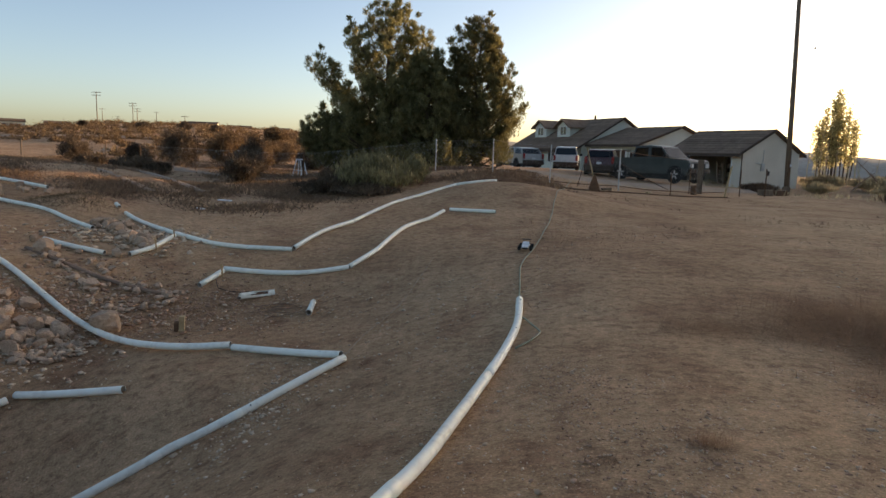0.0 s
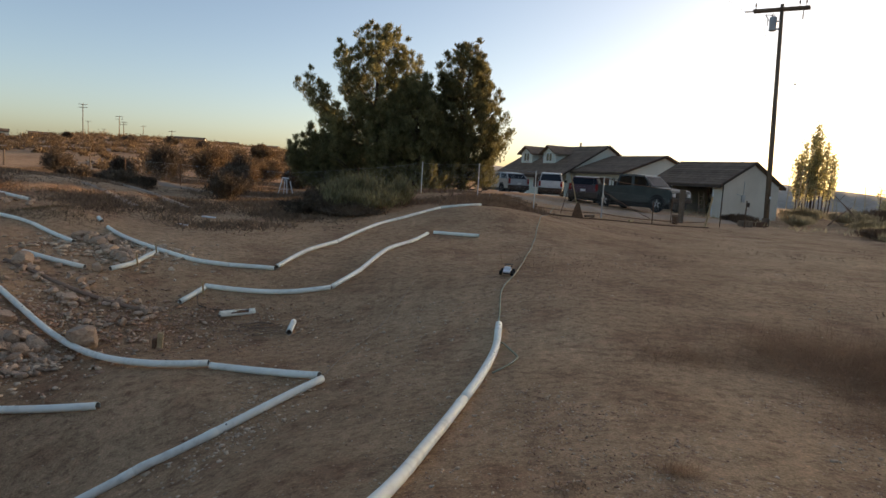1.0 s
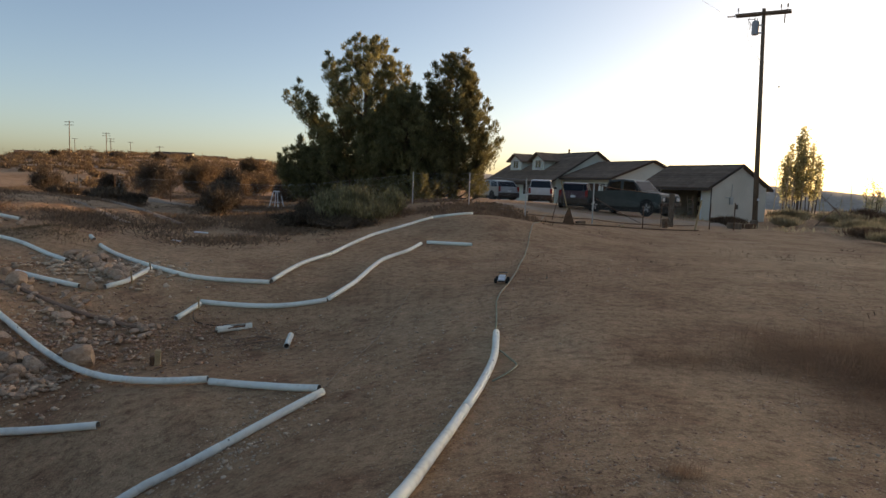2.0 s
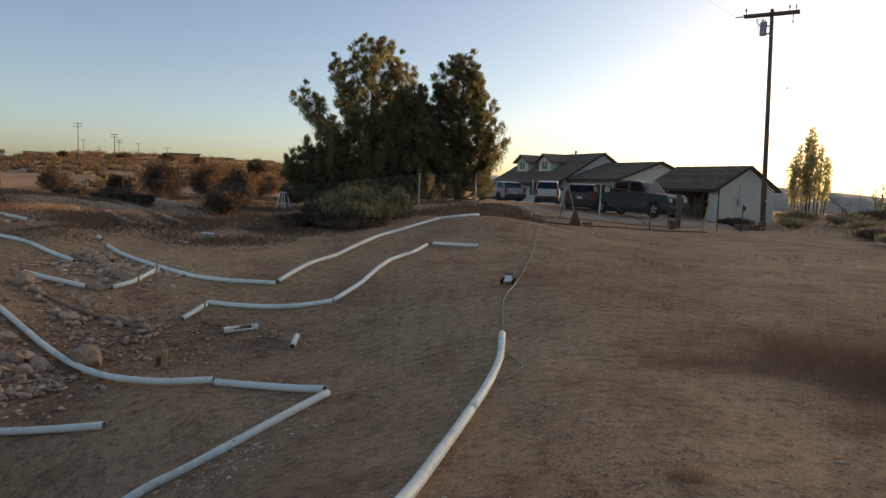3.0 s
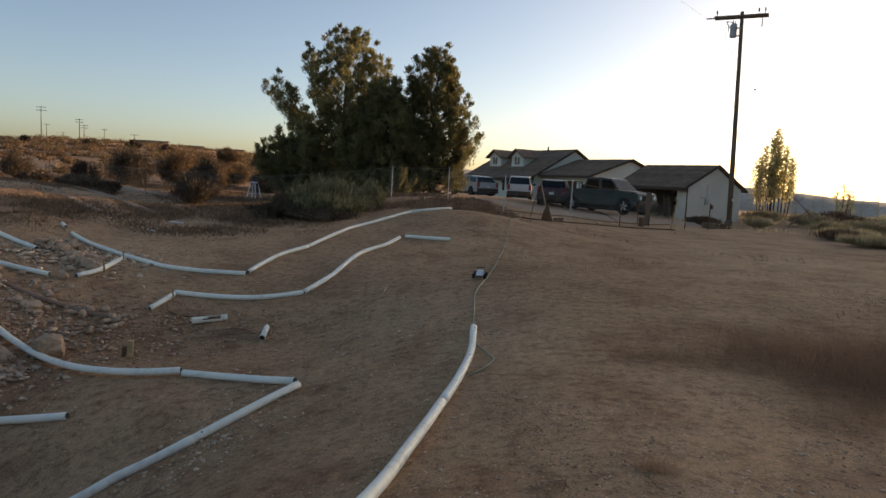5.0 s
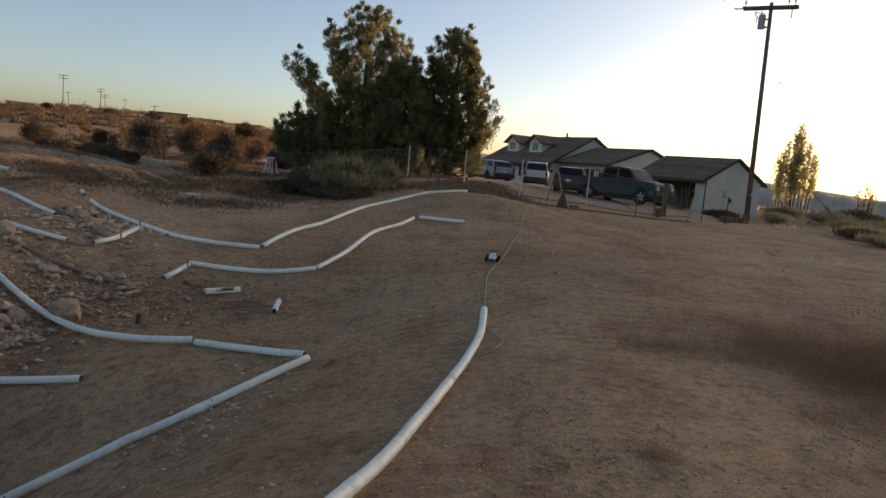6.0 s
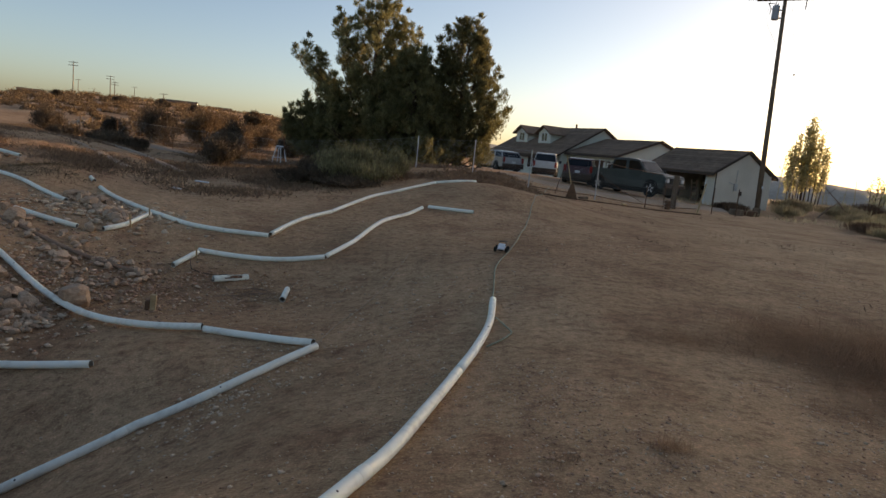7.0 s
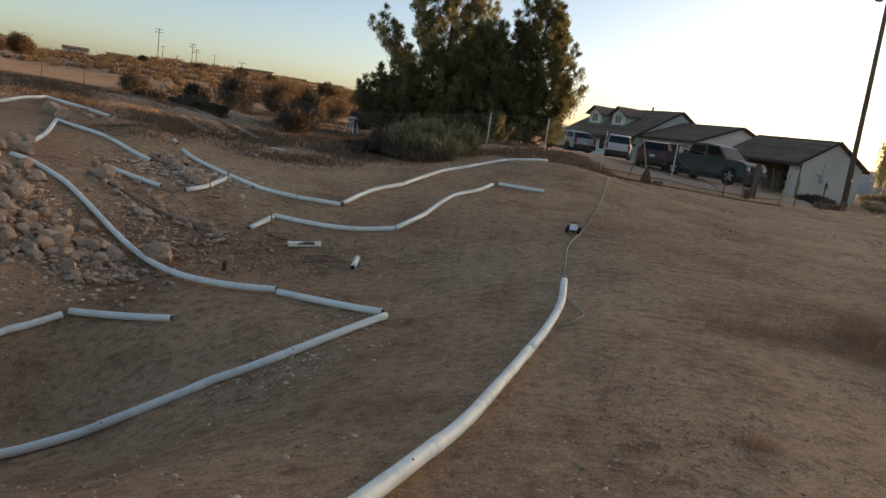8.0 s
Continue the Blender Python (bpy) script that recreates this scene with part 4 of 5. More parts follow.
def leaning_branch(x, y, rise, run, seed):
    """A bare dead branch propped over the brush."""
    rng = np.random.default_rng(seed)
    bm = bmesh.new()
    limb(bm, [(0, 0, -0.1), (-0.45 * run, 0.24 * run, rise * 0.55), (-0.88 * run, 0.47 * run, rise)], 0.07, 0.025, 6)
    for _ in range(7):
        f = rng.uniform(0.3, 0.95)
        c = np.array([-0.88 * run * f, 0.47 * run * f, rise * f])
        limb(bm, [c, c + [rng.uniform(-0.4, 0.4), rng.uniform(-0.2, 0.2), rng.uniform(-0.3, 0.5)]], 0.02, 0.007, 4)
    ob = part("dead_branch", bm, DEADWOOD)
    ob.location = (x, y, hz(x, y))
    return tagged(ob, "bare dead branch leaning over dry brush", "branch", "dead branches on the crest")


leaning_branch(24.6, 44.6, 2.0, 1.9, 91)
leaning_branch(22.6, 45.4, 1.3, -1.3, 92)


def grass_field(name, label, xy, blade, mat, seed, up=0.8, per=7, spread=0.12, slim=0.09):
    rng = np.random.default_rng(seed)
    p = np.repeat(xy, per, axis=0) + rng.standard_normal((len(xy) * per, 2)) * spread
    pts = np.c_[p, ground_height(p[:, 0], p[:, 1]) - 0.01]
    v, f = tufts(pts, blade, up, rng, (1.0, slim), 2.2)
    return tagged(big_mesh(name, v, f, mat), label, "grass", kind="stuff")


def meadow():
    rng = np.random.default_rng(8)

    def clumped(n, x0, x1, y0, y1, size, cut):
        x, y = rng.uniform(x0, x1, n), rng.uniform(y0, y1, n)
        return np.c_[x, y][(ripple(x, y, size, 12) + 0.5 * ripple(x, y, size / 3, 13)) > cut]
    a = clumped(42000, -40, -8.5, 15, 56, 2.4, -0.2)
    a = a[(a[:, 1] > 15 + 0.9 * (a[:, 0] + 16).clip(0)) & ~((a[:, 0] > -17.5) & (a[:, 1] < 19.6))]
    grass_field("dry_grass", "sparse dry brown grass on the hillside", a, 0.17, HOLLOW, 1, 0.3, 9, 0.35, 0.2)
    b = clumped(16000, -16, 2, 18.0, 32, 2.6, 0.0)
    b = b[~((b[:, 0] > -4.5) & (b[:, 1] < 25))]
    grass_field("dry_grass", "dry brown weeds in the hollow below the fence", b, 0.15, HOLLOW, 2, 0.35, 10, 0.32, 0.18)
    c = clumped(1500, 1.0, 14, 8, 30, 2.5, 0.55)
    grass_field("dry_grass", "thin dead weeds on the bare slope", c, 0.1, WEED, 3, 0.5, 5)
    # added weed cover; its orange stands for low sun on the bare soil
    d = np.c_[rng.normal(-11.6, 0.7, 160), rng.normal(16.6, 0.5, 160)]
    grass_field("dry_grass", "orange weeds painted as sunlight on a small soil mound", d, 0.09, SCRUB_RUST_SUNLIT, 4, 0.6, 16)
    e = np.c_[rng.uniform(8, 36, 900), rng.uniform(20, 58, 900)]
    e = e[(np.hypot(e[:, 0] - 20, e[:, 1] - 46) > 6) & (e[:, 1] > 46 - 1.2 * (e[:, 0] - 8))]
    grass_field("dry_grass", "pale dry grass along the sunlit crest", e, 0.32, STRAW, 5, 0.8, 10, 0.25)


meadow()


def dead_weed(x, y, width, height, seed, count):
    """A wispy dead tumbleweed-like plant."""
    rng = np.random.default_rng(seed)
    k = count
    a = rng.uniform(0, 2 * np.pi, k)
    tilt = rng.uniform(0.1, 1.2, k)
    ln = rng.uniform(0.35, 1.0, k)
    base = np.c_[rng.normal(0, width * 0.27, k), rng.normal(0, width * 0.27, k), np.zeros(k)]
    tip = base + np.c_[np.cos(a) * np.sin(tilt) * ln * width * 0.5, np.sin(a) * np.sin(tilt) * ln * width * 0.5, np.cos(tilt) * ln * height]
    side = np.c_[-np.sin(a), np.cos(a), np.zeros(k)] * 0.0022
    v = np.stack([base - side, base + side, tip + side * 0.4, tip - side * 0.4], 1).reshape(-1, 3)
    v[:, 2] += ground_height(v[:, 0] + x, v[:, 1] + y) - hz(x, y)
    ob = big_mesh("dead_weed", v, np.arange(4 * k).reshape(k, 4), BRUSHWOOD)
    ob.location = (x, y, hz(x, y) - 0.01)
    return tagged(ob, "wispy dead brown weed on bare dirt", "weed", kind="stuff")


for i, (wx, wy, ww, wh, wc) in enumerate(((4.1, 8.6, 1.9, 0.3, 2400), (4.9, 8.3, 1.9, 0.34, 2600), (4.5, 7.2, 1.7, 0.26, 1700), (5.8, 8.4, 1.9, 0.34, 2200), (2.1, 8.0, 0.9, 0.07, 500), (1.38, 4.46, 0.26, 0.12, 420), (0.62, 4.08, 0.3, 0.05, 260), (2.3, 8.0, 1.0, 0.14, 900), (3.5, 6.0, 0.9, 0.09, 400), (5.2, 7.4, 1.7, 0.28, 1700), (4.0, 6.4, 1.5, 0.16, 900), (3.3, 8.0, 1.1, 0.16, 900), (2.7, 8.1, 0.9, 0.12, 600), (1.7, 7.6, 0.7, 0.06, 300), (1.2, 14.6, 1.6, 0.1, 400), (4.6, 15.8, 1.4, 0.1, 400), (7.0, 19.0, 2.0, 0.12, 500))):
    dead_weed(wx, wy, ww, wh, 70 + i, int(wc * 0.65))


def far_brush():
    rng = np.random.default_rng(14)
    n = 1700
    az, r = np.radians(rng.uniform(-46, -3, n)), 62 + 190 * rng.random(n) ** 0.8
    x, y = r * np.sin(az), r * np.cos(az)
    keep = ripple(x, y, 34, 21) > 0.25 - 0.6 * ease(90, 170, r)
    x, y, r = x[keep], y[keep], r[keep]
    w = rng.uniform(0.5, 1.3, len(x)) * (0.6 + r / 300)
    per = 110
    c = np.repeat(np.c_[x, y, ground_height(x, y)], per, axis=0)
    ww = np.repeat(w, per)[:, None]
    d = rng.standard_normal((len(c), 3)) * np.array([0.45, 0.45, 0.3])
    d[:, 2] = np.abs(d[:, 2])
    v, f = tufts(c + d * ww, 0.3, 0.35, rng, (1.0, 0.6))
    # the brush takes its warm sunlit tone from the material colour
    tagged(big_mesh("far_brush", v, f, SCRUB_RUST_SUNLIT), "low brush over the far plain, warm sunlight in its colour", "brush", kind="stuff")


far_brush()


# ---- fence and gate ----
def post(parent, x, y, height, r, lean=(0, 0), mat=None, label="", origin=None):
    o = origin
    bm = bmesh.new()
    z = hz(x, y)
    rod(bm, (x - o[0], y - o[1], z - 0.3 - o[2]), (x - o[0] + lean[0], y - o[1] + lean[1], z + height - o[2]), r, r, 8)
    return part("post", bm, mat or STEEL, parent, label)


def wire_run(parent, name, pts, r, mat, origin):
    bm = bmesh.new()
    o = Vector(origin)
    for a, b in zip(pts, pts[1:]):
        a, b = Vector(a) - o, Vector(b) - o
        path = [a.lerp(b, t) - Vector((0, 0, 0.04 * math.sin(t * math.pi))) for t in (0, 0.25, 0.5, 0.75, 1)]
        skin(bm, sweep(path, [r] * 5, 5))
    return part(name, bm, mat, parent)


def netting(parent, line, height, origin, gap=0.11, r=0.0022):
    """Diamond wire netting along a line of posts."""
    verts, faces = [], []
    o = np.array(origin)
    for (ax, ay), (bx, by) in zip(line, line[1:]):
        ln = math.hypot(bx - ax, by - ay)
        n = int((ln + height) / gap)
        for way in (1, -1):
            for i in range(n):
                s0 = i * gap - height
                a, b = (s0, 0.0), (s0 + height, height)
                if a[0] < 0:
                    a = (0.0, -s0)
                if b[0] > ln:
                    b = (ln, ln - s0)
                if b[0] - a[0] < 0.02:
                    continue
                q = []
                for s, h in (a, b):
                    if way < 0:
                        h = height - h
                    x, y = ax + (bx - ax) * s / ln, ay + (by - ay) * s / ln
                    q.append((x, y, hz(x, y) + 0.06 + h))
                k = len(verts)
                nx, ny = -(by - ay) / ln * r, (bx - ax) / ln * r
                for x, y, z in q:
                    verts += [(x + nx, y + ny, z), (x - nx, y - ny, z), (x, y, z + r * 1.8)]
                faces += [(k, k + 1, k + 4, k + 3), (k + 1, k + 2, k + 5, k + 4), (k + 2, k, k + 3, k + 5)]
    ob = big_mesh("netting", np.array(verts) - o, faces, STEEL, parent)
    ob["kind"] = "stuff"


def build_fence():
    spots = [(-19.5, 34.5), (-16.2, 34.0), (-13.2, 33.0), (-9.6, 31.6), (-6.0, 30.4), (-2.95, 29.4), (-0.42, 28.6), (1.9, 27.0)]
    o = (1.9, 27.0, hz(1.9, 27.0))
    f = new("wire_fence")
    f.location = o
    tagged(f, "rusty wire netting fence on thin steel posts", "fence")
    heights = [1.3, 1.3, 1.35, 1.25, 1.3, 1.4, 1.45, 1.55]
    for (x, y), h in zip(spots, heights):
        post(f, x, y, h, 0.024, mat=STEEL if x > -4 else RUST, origin=o)
    tops = [(x, y, hz(x, y) + h - 0.05) for (x, y), h in zip(spots, heights)]
    wire_run(f, "top_wire", tops, 0.003, STEEL, o)
    netting(f, spots, 1.2, o, 0.14, 0.0012)
    g = new("yard_fence")
    o = (4.9, 28.6, hz(4.9, 28.6))
    g.location = o
    tagged(g, "mended yard fence of mixed steel and timber posts", "fence")
    line = [(1.9, 27.0), (4.9, 28.6), (7.3, 29.6), (10.4, 32.2)]
    post(g, 4.9, 28.6, 1.75, 0.028, origin=o)
    post(g, 7.3, 29.6, 1.0, 0.022, mat=RUST, origin=o)
    post(g, 10.4, 32.2, 1.45, 0.045, (0.28, 0.05), WOOD_CUT, "pale leaning timber post", origin=o)
    post(g, 13.1, 34.4, 1.4, 0.03, mat=RUST, origin=o)
    post(g, 11.6, 33.6, 1.3, 0.025, mat=RUST, origin=o)
    post(g, 8.75, 32.0, 1.4, 0.02, mat=RUST, origin=o)
    post(g, 3.0, 27.6, 1.0, 0.015, (0.35, 0.3), RUST, "leaning rusty rod", origin=o)
    bm = boxed(9.35 - o[0], 9.6 - o[0], 32.9 - o[1], 33.0 - o[1], hz(9.4, 33) - o[2] - 0.2, hz(9.4, 33) - o[2] + 1.62, bevel=0.01)
    part("plank_post", bm, WOOD_OLD, g, "wide weathered plank post")
    wire_run(g, "rail", [(4.9, 28.6, hz(4.9, 28.6) + 1.7), (7.0, 30.2, hz(7, 30.2) + 1.62), (9.4, 33.0, hz(9.4, 33) + 1.6)], 0.014, RUST, o)
    wire_run(g, "low_rail", [(1.9, 27.0, hz(1.9, 27) + 0.12), (4.9, 28.6, hz(4.9, 28.6) + 0.2), (7.3, 29.6, hz(7.3, 29.6) + 0.2), (10.4, 32.2, hz(10.4, 32.2) + 0.22)], 0.014, RUST, o)
    wire_run(g, "brace", [(5.0, 28.7, hz(4.9, 28.6) + 1.1), (7.2, 29.6, hz(7.3, 29.6) + 0.25)], 0.012, RUST, o)
    netting(g, line, 1.15, o, 0.16, 0.0012)
    # leaning tool with a dark blade
    s = new("shovel")
    sx, sy = 3.62, 26.6
    s.location = (sx, sy, hz(sx, sy))
    tagged(s, "old shovel with a pale handle stuck in the ground", "shovel")
    bm = bmesh.new()
    rod(bm, (-0.02, 0, 0.42), (-0.36, 0.12, 1.72), 0.024, 0.02, 8)
    part("handle", bm, WOOD_CUT, s, "pale wooden handle")
    bm = bmesh.new()
    extrude_poly(bm, [(-0.24, 0.0), (0.24, 0.0), (0.1, 0.42), (0.03, 0.66), (-0.04, 0.66), (-0.14, 0.4)], "y", -0.03, 0.03)
    bmesh.ops.bevel(bm, geom=bm.edges[:], offset=0.015, segments=2, affect="EDGES")
    part("blade", bm, RUST, s, "dark rusted blade")
    # clutter along the fence foot
    rng = random.Random(4)
    for x, y, a, b, h, mt, lb in ((8.9, 31.8, 0.2, 0.2, 0.45, RUST, "small rusty drum"), (4.3, 27.9, 0.5, 0.12, 0.12, WOOD_OLD, "short timber block"), (6.3, 29.3, 0.9, 0.12, 0.1, WOOD_CUT, "pale timber offcut"),
                                  (13.9, 36.4, 0.6, 0.5, 0.35, WOOD_OLD, "dark scrap box"), (15.3, 38.2, 0.9, 0.4, 0.3, RUST, "rusty scrap trough"), (16.2, 39.5, 0.4, 0.4, 0.5, WOOD_OLD, "weathered timber crate")):
        bm = boxed(-a / 2, a / 2, -b / 2, b / 2, 0, h, bevel=min(a, b, h) * 0.12)
        ob = part("yard_scrap", bm, mt)
        ob.matrix_world = pose(x, y, hz(x, y) - 0.02, rng.uniform(-3, 3), rng.uniform(-3, 3), rng.uniform(0, 90))
        tagged(ob, lb + " beside the yard fence", "scrap")


build_fence()


def build_gravel_yard():
    """Paler raised drive in front of the house, a low berm with broken edge."""
    rng = random.Random(2)
    bm = bmesh.new()
    n = 40
    lo, hi = [], []
    for i in range(n + 1):
        t = i / n
        x = 1.0 + 13.5 * t
        y0 = 30.6 + 6.6 * t * t + 1.5 * t + 0.25 * noise.noise((t * 9, 0, 0))
        y1 = y0 + 1.1 + 0.2 * noise.noise((t * 11, 4, 0))
        lo.append(bm.verts.new((x, y0, hz(x, y0) - 0.02)))
        hi.append(bm.verts.new((x - 0.2, y1, hz(x - 0.2, y1) + 0.16 + 0.05 * noise.noise((t * 14, 2, 0)))))
    back = [bm.verts.new((v.co.x - 0.4, v.co.y + 2.2, hz(v.co.x - 0.4, v.co.y + 2.2) - 0.03)) for v in hi]
    for a, b in ((lo, hi), (hi, back)):
        for i in range(n):
            bm.faces.new([a[i], a[i + 1], b[i + 1], b[i]])
    ob = part("pavement", bm, GRAVEL, smooth=True)
    tagged(ob, "pale gravel berm along the driveway", "gravel", kind="structure")


build_gravel_yard()


# ---- buildings ----
TURN = -61.5


def gabled(root, ln, depth, eave, apex, wall, opening=None, over=0.45, roof=SHINGLE, gable_mat=None):
    """Walls and roof in the root's axes: x along the front, y to the back, the floor at 0."""
    t = 0.16
    bm = bmesh.new()
    if opening:
        a, b, h = opening
        box(bm, 0, a, 0, t, -0.5, eave)
        box(bm, b, ln, 0, t, -0.5, eave)
        box(bm, a, b, 0, t, h, eave)
    else:
        box(bm, 0, ln, 0, t, -0.5, eave)
    part("front_wall", bm, wall, root)
    part("back_wall", boxed(0, ln, depth - t, depth, -0.5, eave), wall, root)
    for x0, x1 in ((0, t), (ln - t, ln)):
        bm = bmesh.new()
        extrude_poly(bm, [(t, -0.5), (depth - t, -0.5), (depth - t, eave), (depth / 2, apex - 0.06), (t, eave)], "x", x0, x1)
        part("gable_wall", bm, gable_mat or wall, root)
    rise = (apex - eave) / (depth / 2)
    side = over * 0.4
    th = 0.12
    for sgn in (0, 1):
        bm = bmesh.new()
        if sgn == 0:
            pts = [(-over, eave - rise * over), (depth / 2, apex), (depth / 2, apex + th), (-over, eave - rise * over + th)]
        else:
            pts = [(depth + over, eave - rise * over), (depth / 2 + 0.003, apex), (depth / 2 + 0.003, apex + th), (depth + over, eave - rise * over + th)]
        extrude_poly(bm, pts, "x", -side, ln + side)
        part("roof", bm, roof, root)
        # courses of shingles
        courses = bmesh.new()
        k = int(math.hypot(depth / 2 + over, apex - eave) / 0.32)
        for i in range(k):
            f0 = i / k
            y0, z0 = pts[0][0] + (pts[1][0] - pts[0][0]) * f0, pts[3][1] + (pts[2][1] - pts[3][1]) * f0
            f1 = (i + 1.05) / k
            y1, z1 = pts[0][0] + (pts[1][0] - pts[0][0]) * f1, pts[3][1] + (pts[2][1] - pts[3][1]) * f1
            q = [(y0, z0 + 0.004), (y1, z1 + 0.003), (y1, z1 + 0.012), (y0, z0 + 0.034)]
            extrude_poly(courses, q, "x", -side - 0.01, ln + side + 0.01)
        part("shingles", courses, roof, root)
    for x in (-side - 0.03, ln + side):
        bm = bmesh.new()
        e = eave - rise * over
        extrude_poly(bm, [(-over - 0.02, e - 0.02), (depth / 2, apex - 0.02), (depth + over + 0.02, e - 0.02), (depth + over + 0.02, e + th + 0.05), (depth / 2, apex + th + 0.05), (-over - 0.02, e + th + 0.05)], "x", x, x + 0.03)
        part("barge_board", bm, TRIM, root, "dark brown barge board")
    part("fascia", boxed(-side, ln + side, -over - 0.035, -over - 0.003, eave - rise * over - 0.08, eave - rise * over + 0.1), TRIM, root, "dark brown fascia")


def window(root, x0, x1, y, z0, z1, name="window", face=-1):
    """A framed window on a wall facing -y (face -1)."""
    w = new(name)
    w.parent = root
    d = 0.05 * face
    ya, yb = sorted((y, y + d))
    bm = bmesh.new()
    f = 0.06
    box(bm, x0 - f, x1 + f, ya, yb, z1, z1 + f)
    box(bm, x0 - f, x1 + f, ya, yb, z0 - f, z0)
    box(bm, x0 - f, x0, ya, yb, z0, z1)
    box(bm, x1, x1 + f, ya, yb, z0, z1)
    box(bm, (x0 + x1) / 2 - 0.02, (x0 + x1) / 2 + 0.02, ya, yb, z0, z1)
    part("frame", bm, WHITE_TRIM, w)
    part("pane", boxed(x0, x1, y + d * 0.2 - 0.006, y + d * 0.2 + 0.006, z0, z1), GLASS, w)


def panel_door(root, x0, x1, z1, mat, rows=4, cols=6, y=0.1):
    d = new("garage_door")
    d.parent = root
    part("leaf", boxed(x0, x1, y, y + 0.05, 0, z1), mat, d)
    for i in range(cols):
        for j in range(rows):
            cx0, cx1 = x0 + (x1 - x0) * (i + 0.1) / cols, x0 + (x1 - x0) * (i + 0.9) / cols
            cz0, cz1 = z1 * (j + 0.12) / rows, z1 * (j + 0.88) / rows
            part("panel", boxed(cx0, cx1, y - 0.018, y, cz0, cz1, bevel=0.006), mat, d)


def build_garage():
    ln, depth = 6.5, 5.3
    ox, oy = 15.7 - 0.477 * ln, 45.4 + 0.878 * ln
    z = 0.72
    root = new("garage")
    root.matrix_world = pose(ox, oy, z, 0, 0, TURN)
    tagged(root, "detached cream stucco garage with dark shingle roof", "garage")
    gabled(root, ln, depth, 2.42, 3.85, STUCCO_CREAM, (0.5, 5.6, 2.12))
    part("garage_floor", boxed(0.2, ln - 0.2, 0.02, depth - 0.2, -0.3, 0.01), CONCRETE, root, "dusty concrete floor")
    part("raised_door", boxed(0.55, 5.55, 0.3, 2.4, 2.2, 2.25), DOOR_BROWN, root, "raised brown overhead door")
    for x in (0.42, 5.6):
        part("door_trim", boxed(x, x + 0.1, -0.03, -0.003, 0, 2.2), WHITE_TRIM, root, "white door trim")
    part("head_trim", boxed(0.4, 5.72, -0.04, -0.003, 2.12, 2.26), TRIM, root)
    part("corner_board", boxed(ln - 0.06, ln + 0.02, -0.02, -0.002, 0, 2.4), TRIM, root)
    part("service_panel", boxed(ln + 0.003, ln + 0.09, 1.7, 2.0, 1.2, 1.7, bevel=0.01), STEEL, root, "grey meter box")
    bm = bmesh.new()
    box(bm, ln + 0.003, ln + 0.05, 2.35, 2.55, 0.9, 1.2)
    part("outlet_box", bm, TRIM, root)
    bm = bmesh.new()
    rod(bm, (ln + 0.05, 1.2, 1.75), (ln + 0.05, 1.7, 1.62), 0.02)
    rod(bm, (ln + 0.05, 1.85, 1.7), (ln + 0.05, 1.85, 2.6), 0.02)
    part("conduit", bm, STEEL, root)
    part("slab", boxed(-0.6, ln + 0.3, -1.4, 0.0, -0.35, 0.02, bevel=0.01), CONCRETE, root, "pale concrete apron")


def garage_clutter():
    """Shelves, boxes and a ladder standing in the open garage."""
    ln = 6.5
    m = pose(15.7 - 0.477 * ln, 45.4 + 0.878 * ln, 0.73, 0, 0, TURN)
    rack = new("shelf_rack")
    rack.matrix_world = m @ Matrix.Translation((1.2, 4.3, 0))
    tagged(rack, "dark steel shelf rack inside the open garage", "shelf")
    for x in (0.0, 3.4):
        for y in (0.0, 0.5):
            part("upright", boxed(x - 0.02, x + 0.02, y - 0.02, y + 0.02, 0, 1.9), RUST, rack)
    for z in (0.3, 0.95, 1.6):
        part("shelf", boxed(-0.03, 3.43, -0.03, 0.53, z, z + 0.03), WOOD_OLD, rack)
    rng = random.Random(77)
    for z in (0.33, 0.98, 1.63):
        x = 0.05
        while x < 2.9:
            w, h = rng.uniform(0.3, 0.6), rng.uniform(0.22, 0.5)
            ob = part("storage_box", boxed(0, w, 0, 0.42, 0, h, bevel=0.01), rng.choice((WOOD_OLD, DOOR_BROWN, DEADWOOD, TRIM)))
            ob.matrix_world = rack.matrix_world @ Matrix.Translation((x, 0.03, z))
            tagged(ob, "brown storage box on a garage shelf", "box", "boxes in the garage")
            x += w + rng.uniform(0.03, 0.25)
    lad = new("step_ladder")
    lad.matrix_world = m @ pose(3.6, 1.3, 0.0, 12, 0, 15)
    tagged(lad, "brown wooden step ladder leaning in the garage", "ladder")
    for x in (-0.2, 0.2):
        part("rail", boxed(x - 0.03, x + 0.03, -0.02, 0.02, 0, 1.7), DEADWOOD, lad)
    for k in range(5):
        part("rung", boxed(-0.2, 0.2, -0.03, 0.03, 0.25 + 0.3 * k, 0.28 + 0.3 * k), DEADWOOD, lad)
    bench = new("workbench")
    bench.matrix_world = m @ Matrix.Translation((3.9, 2.6, 0))
    tagged(bench, "heavy brown timber workbench in the garage", "workbench")
    part("benchtop", boxed(0, 1.5, 0, 0.6, 0.82, 0.88, bevel=0.006), WOOD_OLD, bench)
    for x in (0.06, 1.44):
        for y in (0.06, 0.54):
            part("leg", boxed(x - 0.045, x + 0.045, y - 0.045, y + 0.045, 0, 0.82), WOOD_OLD, bench)
    bin_ = part("storage_box", boxed(0, 0.6, 0, 0.5, 0, 0.42, bevel=0.02), RUST)
    bin_.matrix_world = bench.matrix_world @ Matrix.Translation((0.3, 0.05, 0.88))
    tagged(bin_, "rust-coloured crate on the workbench", "box", "boxes in the garage")


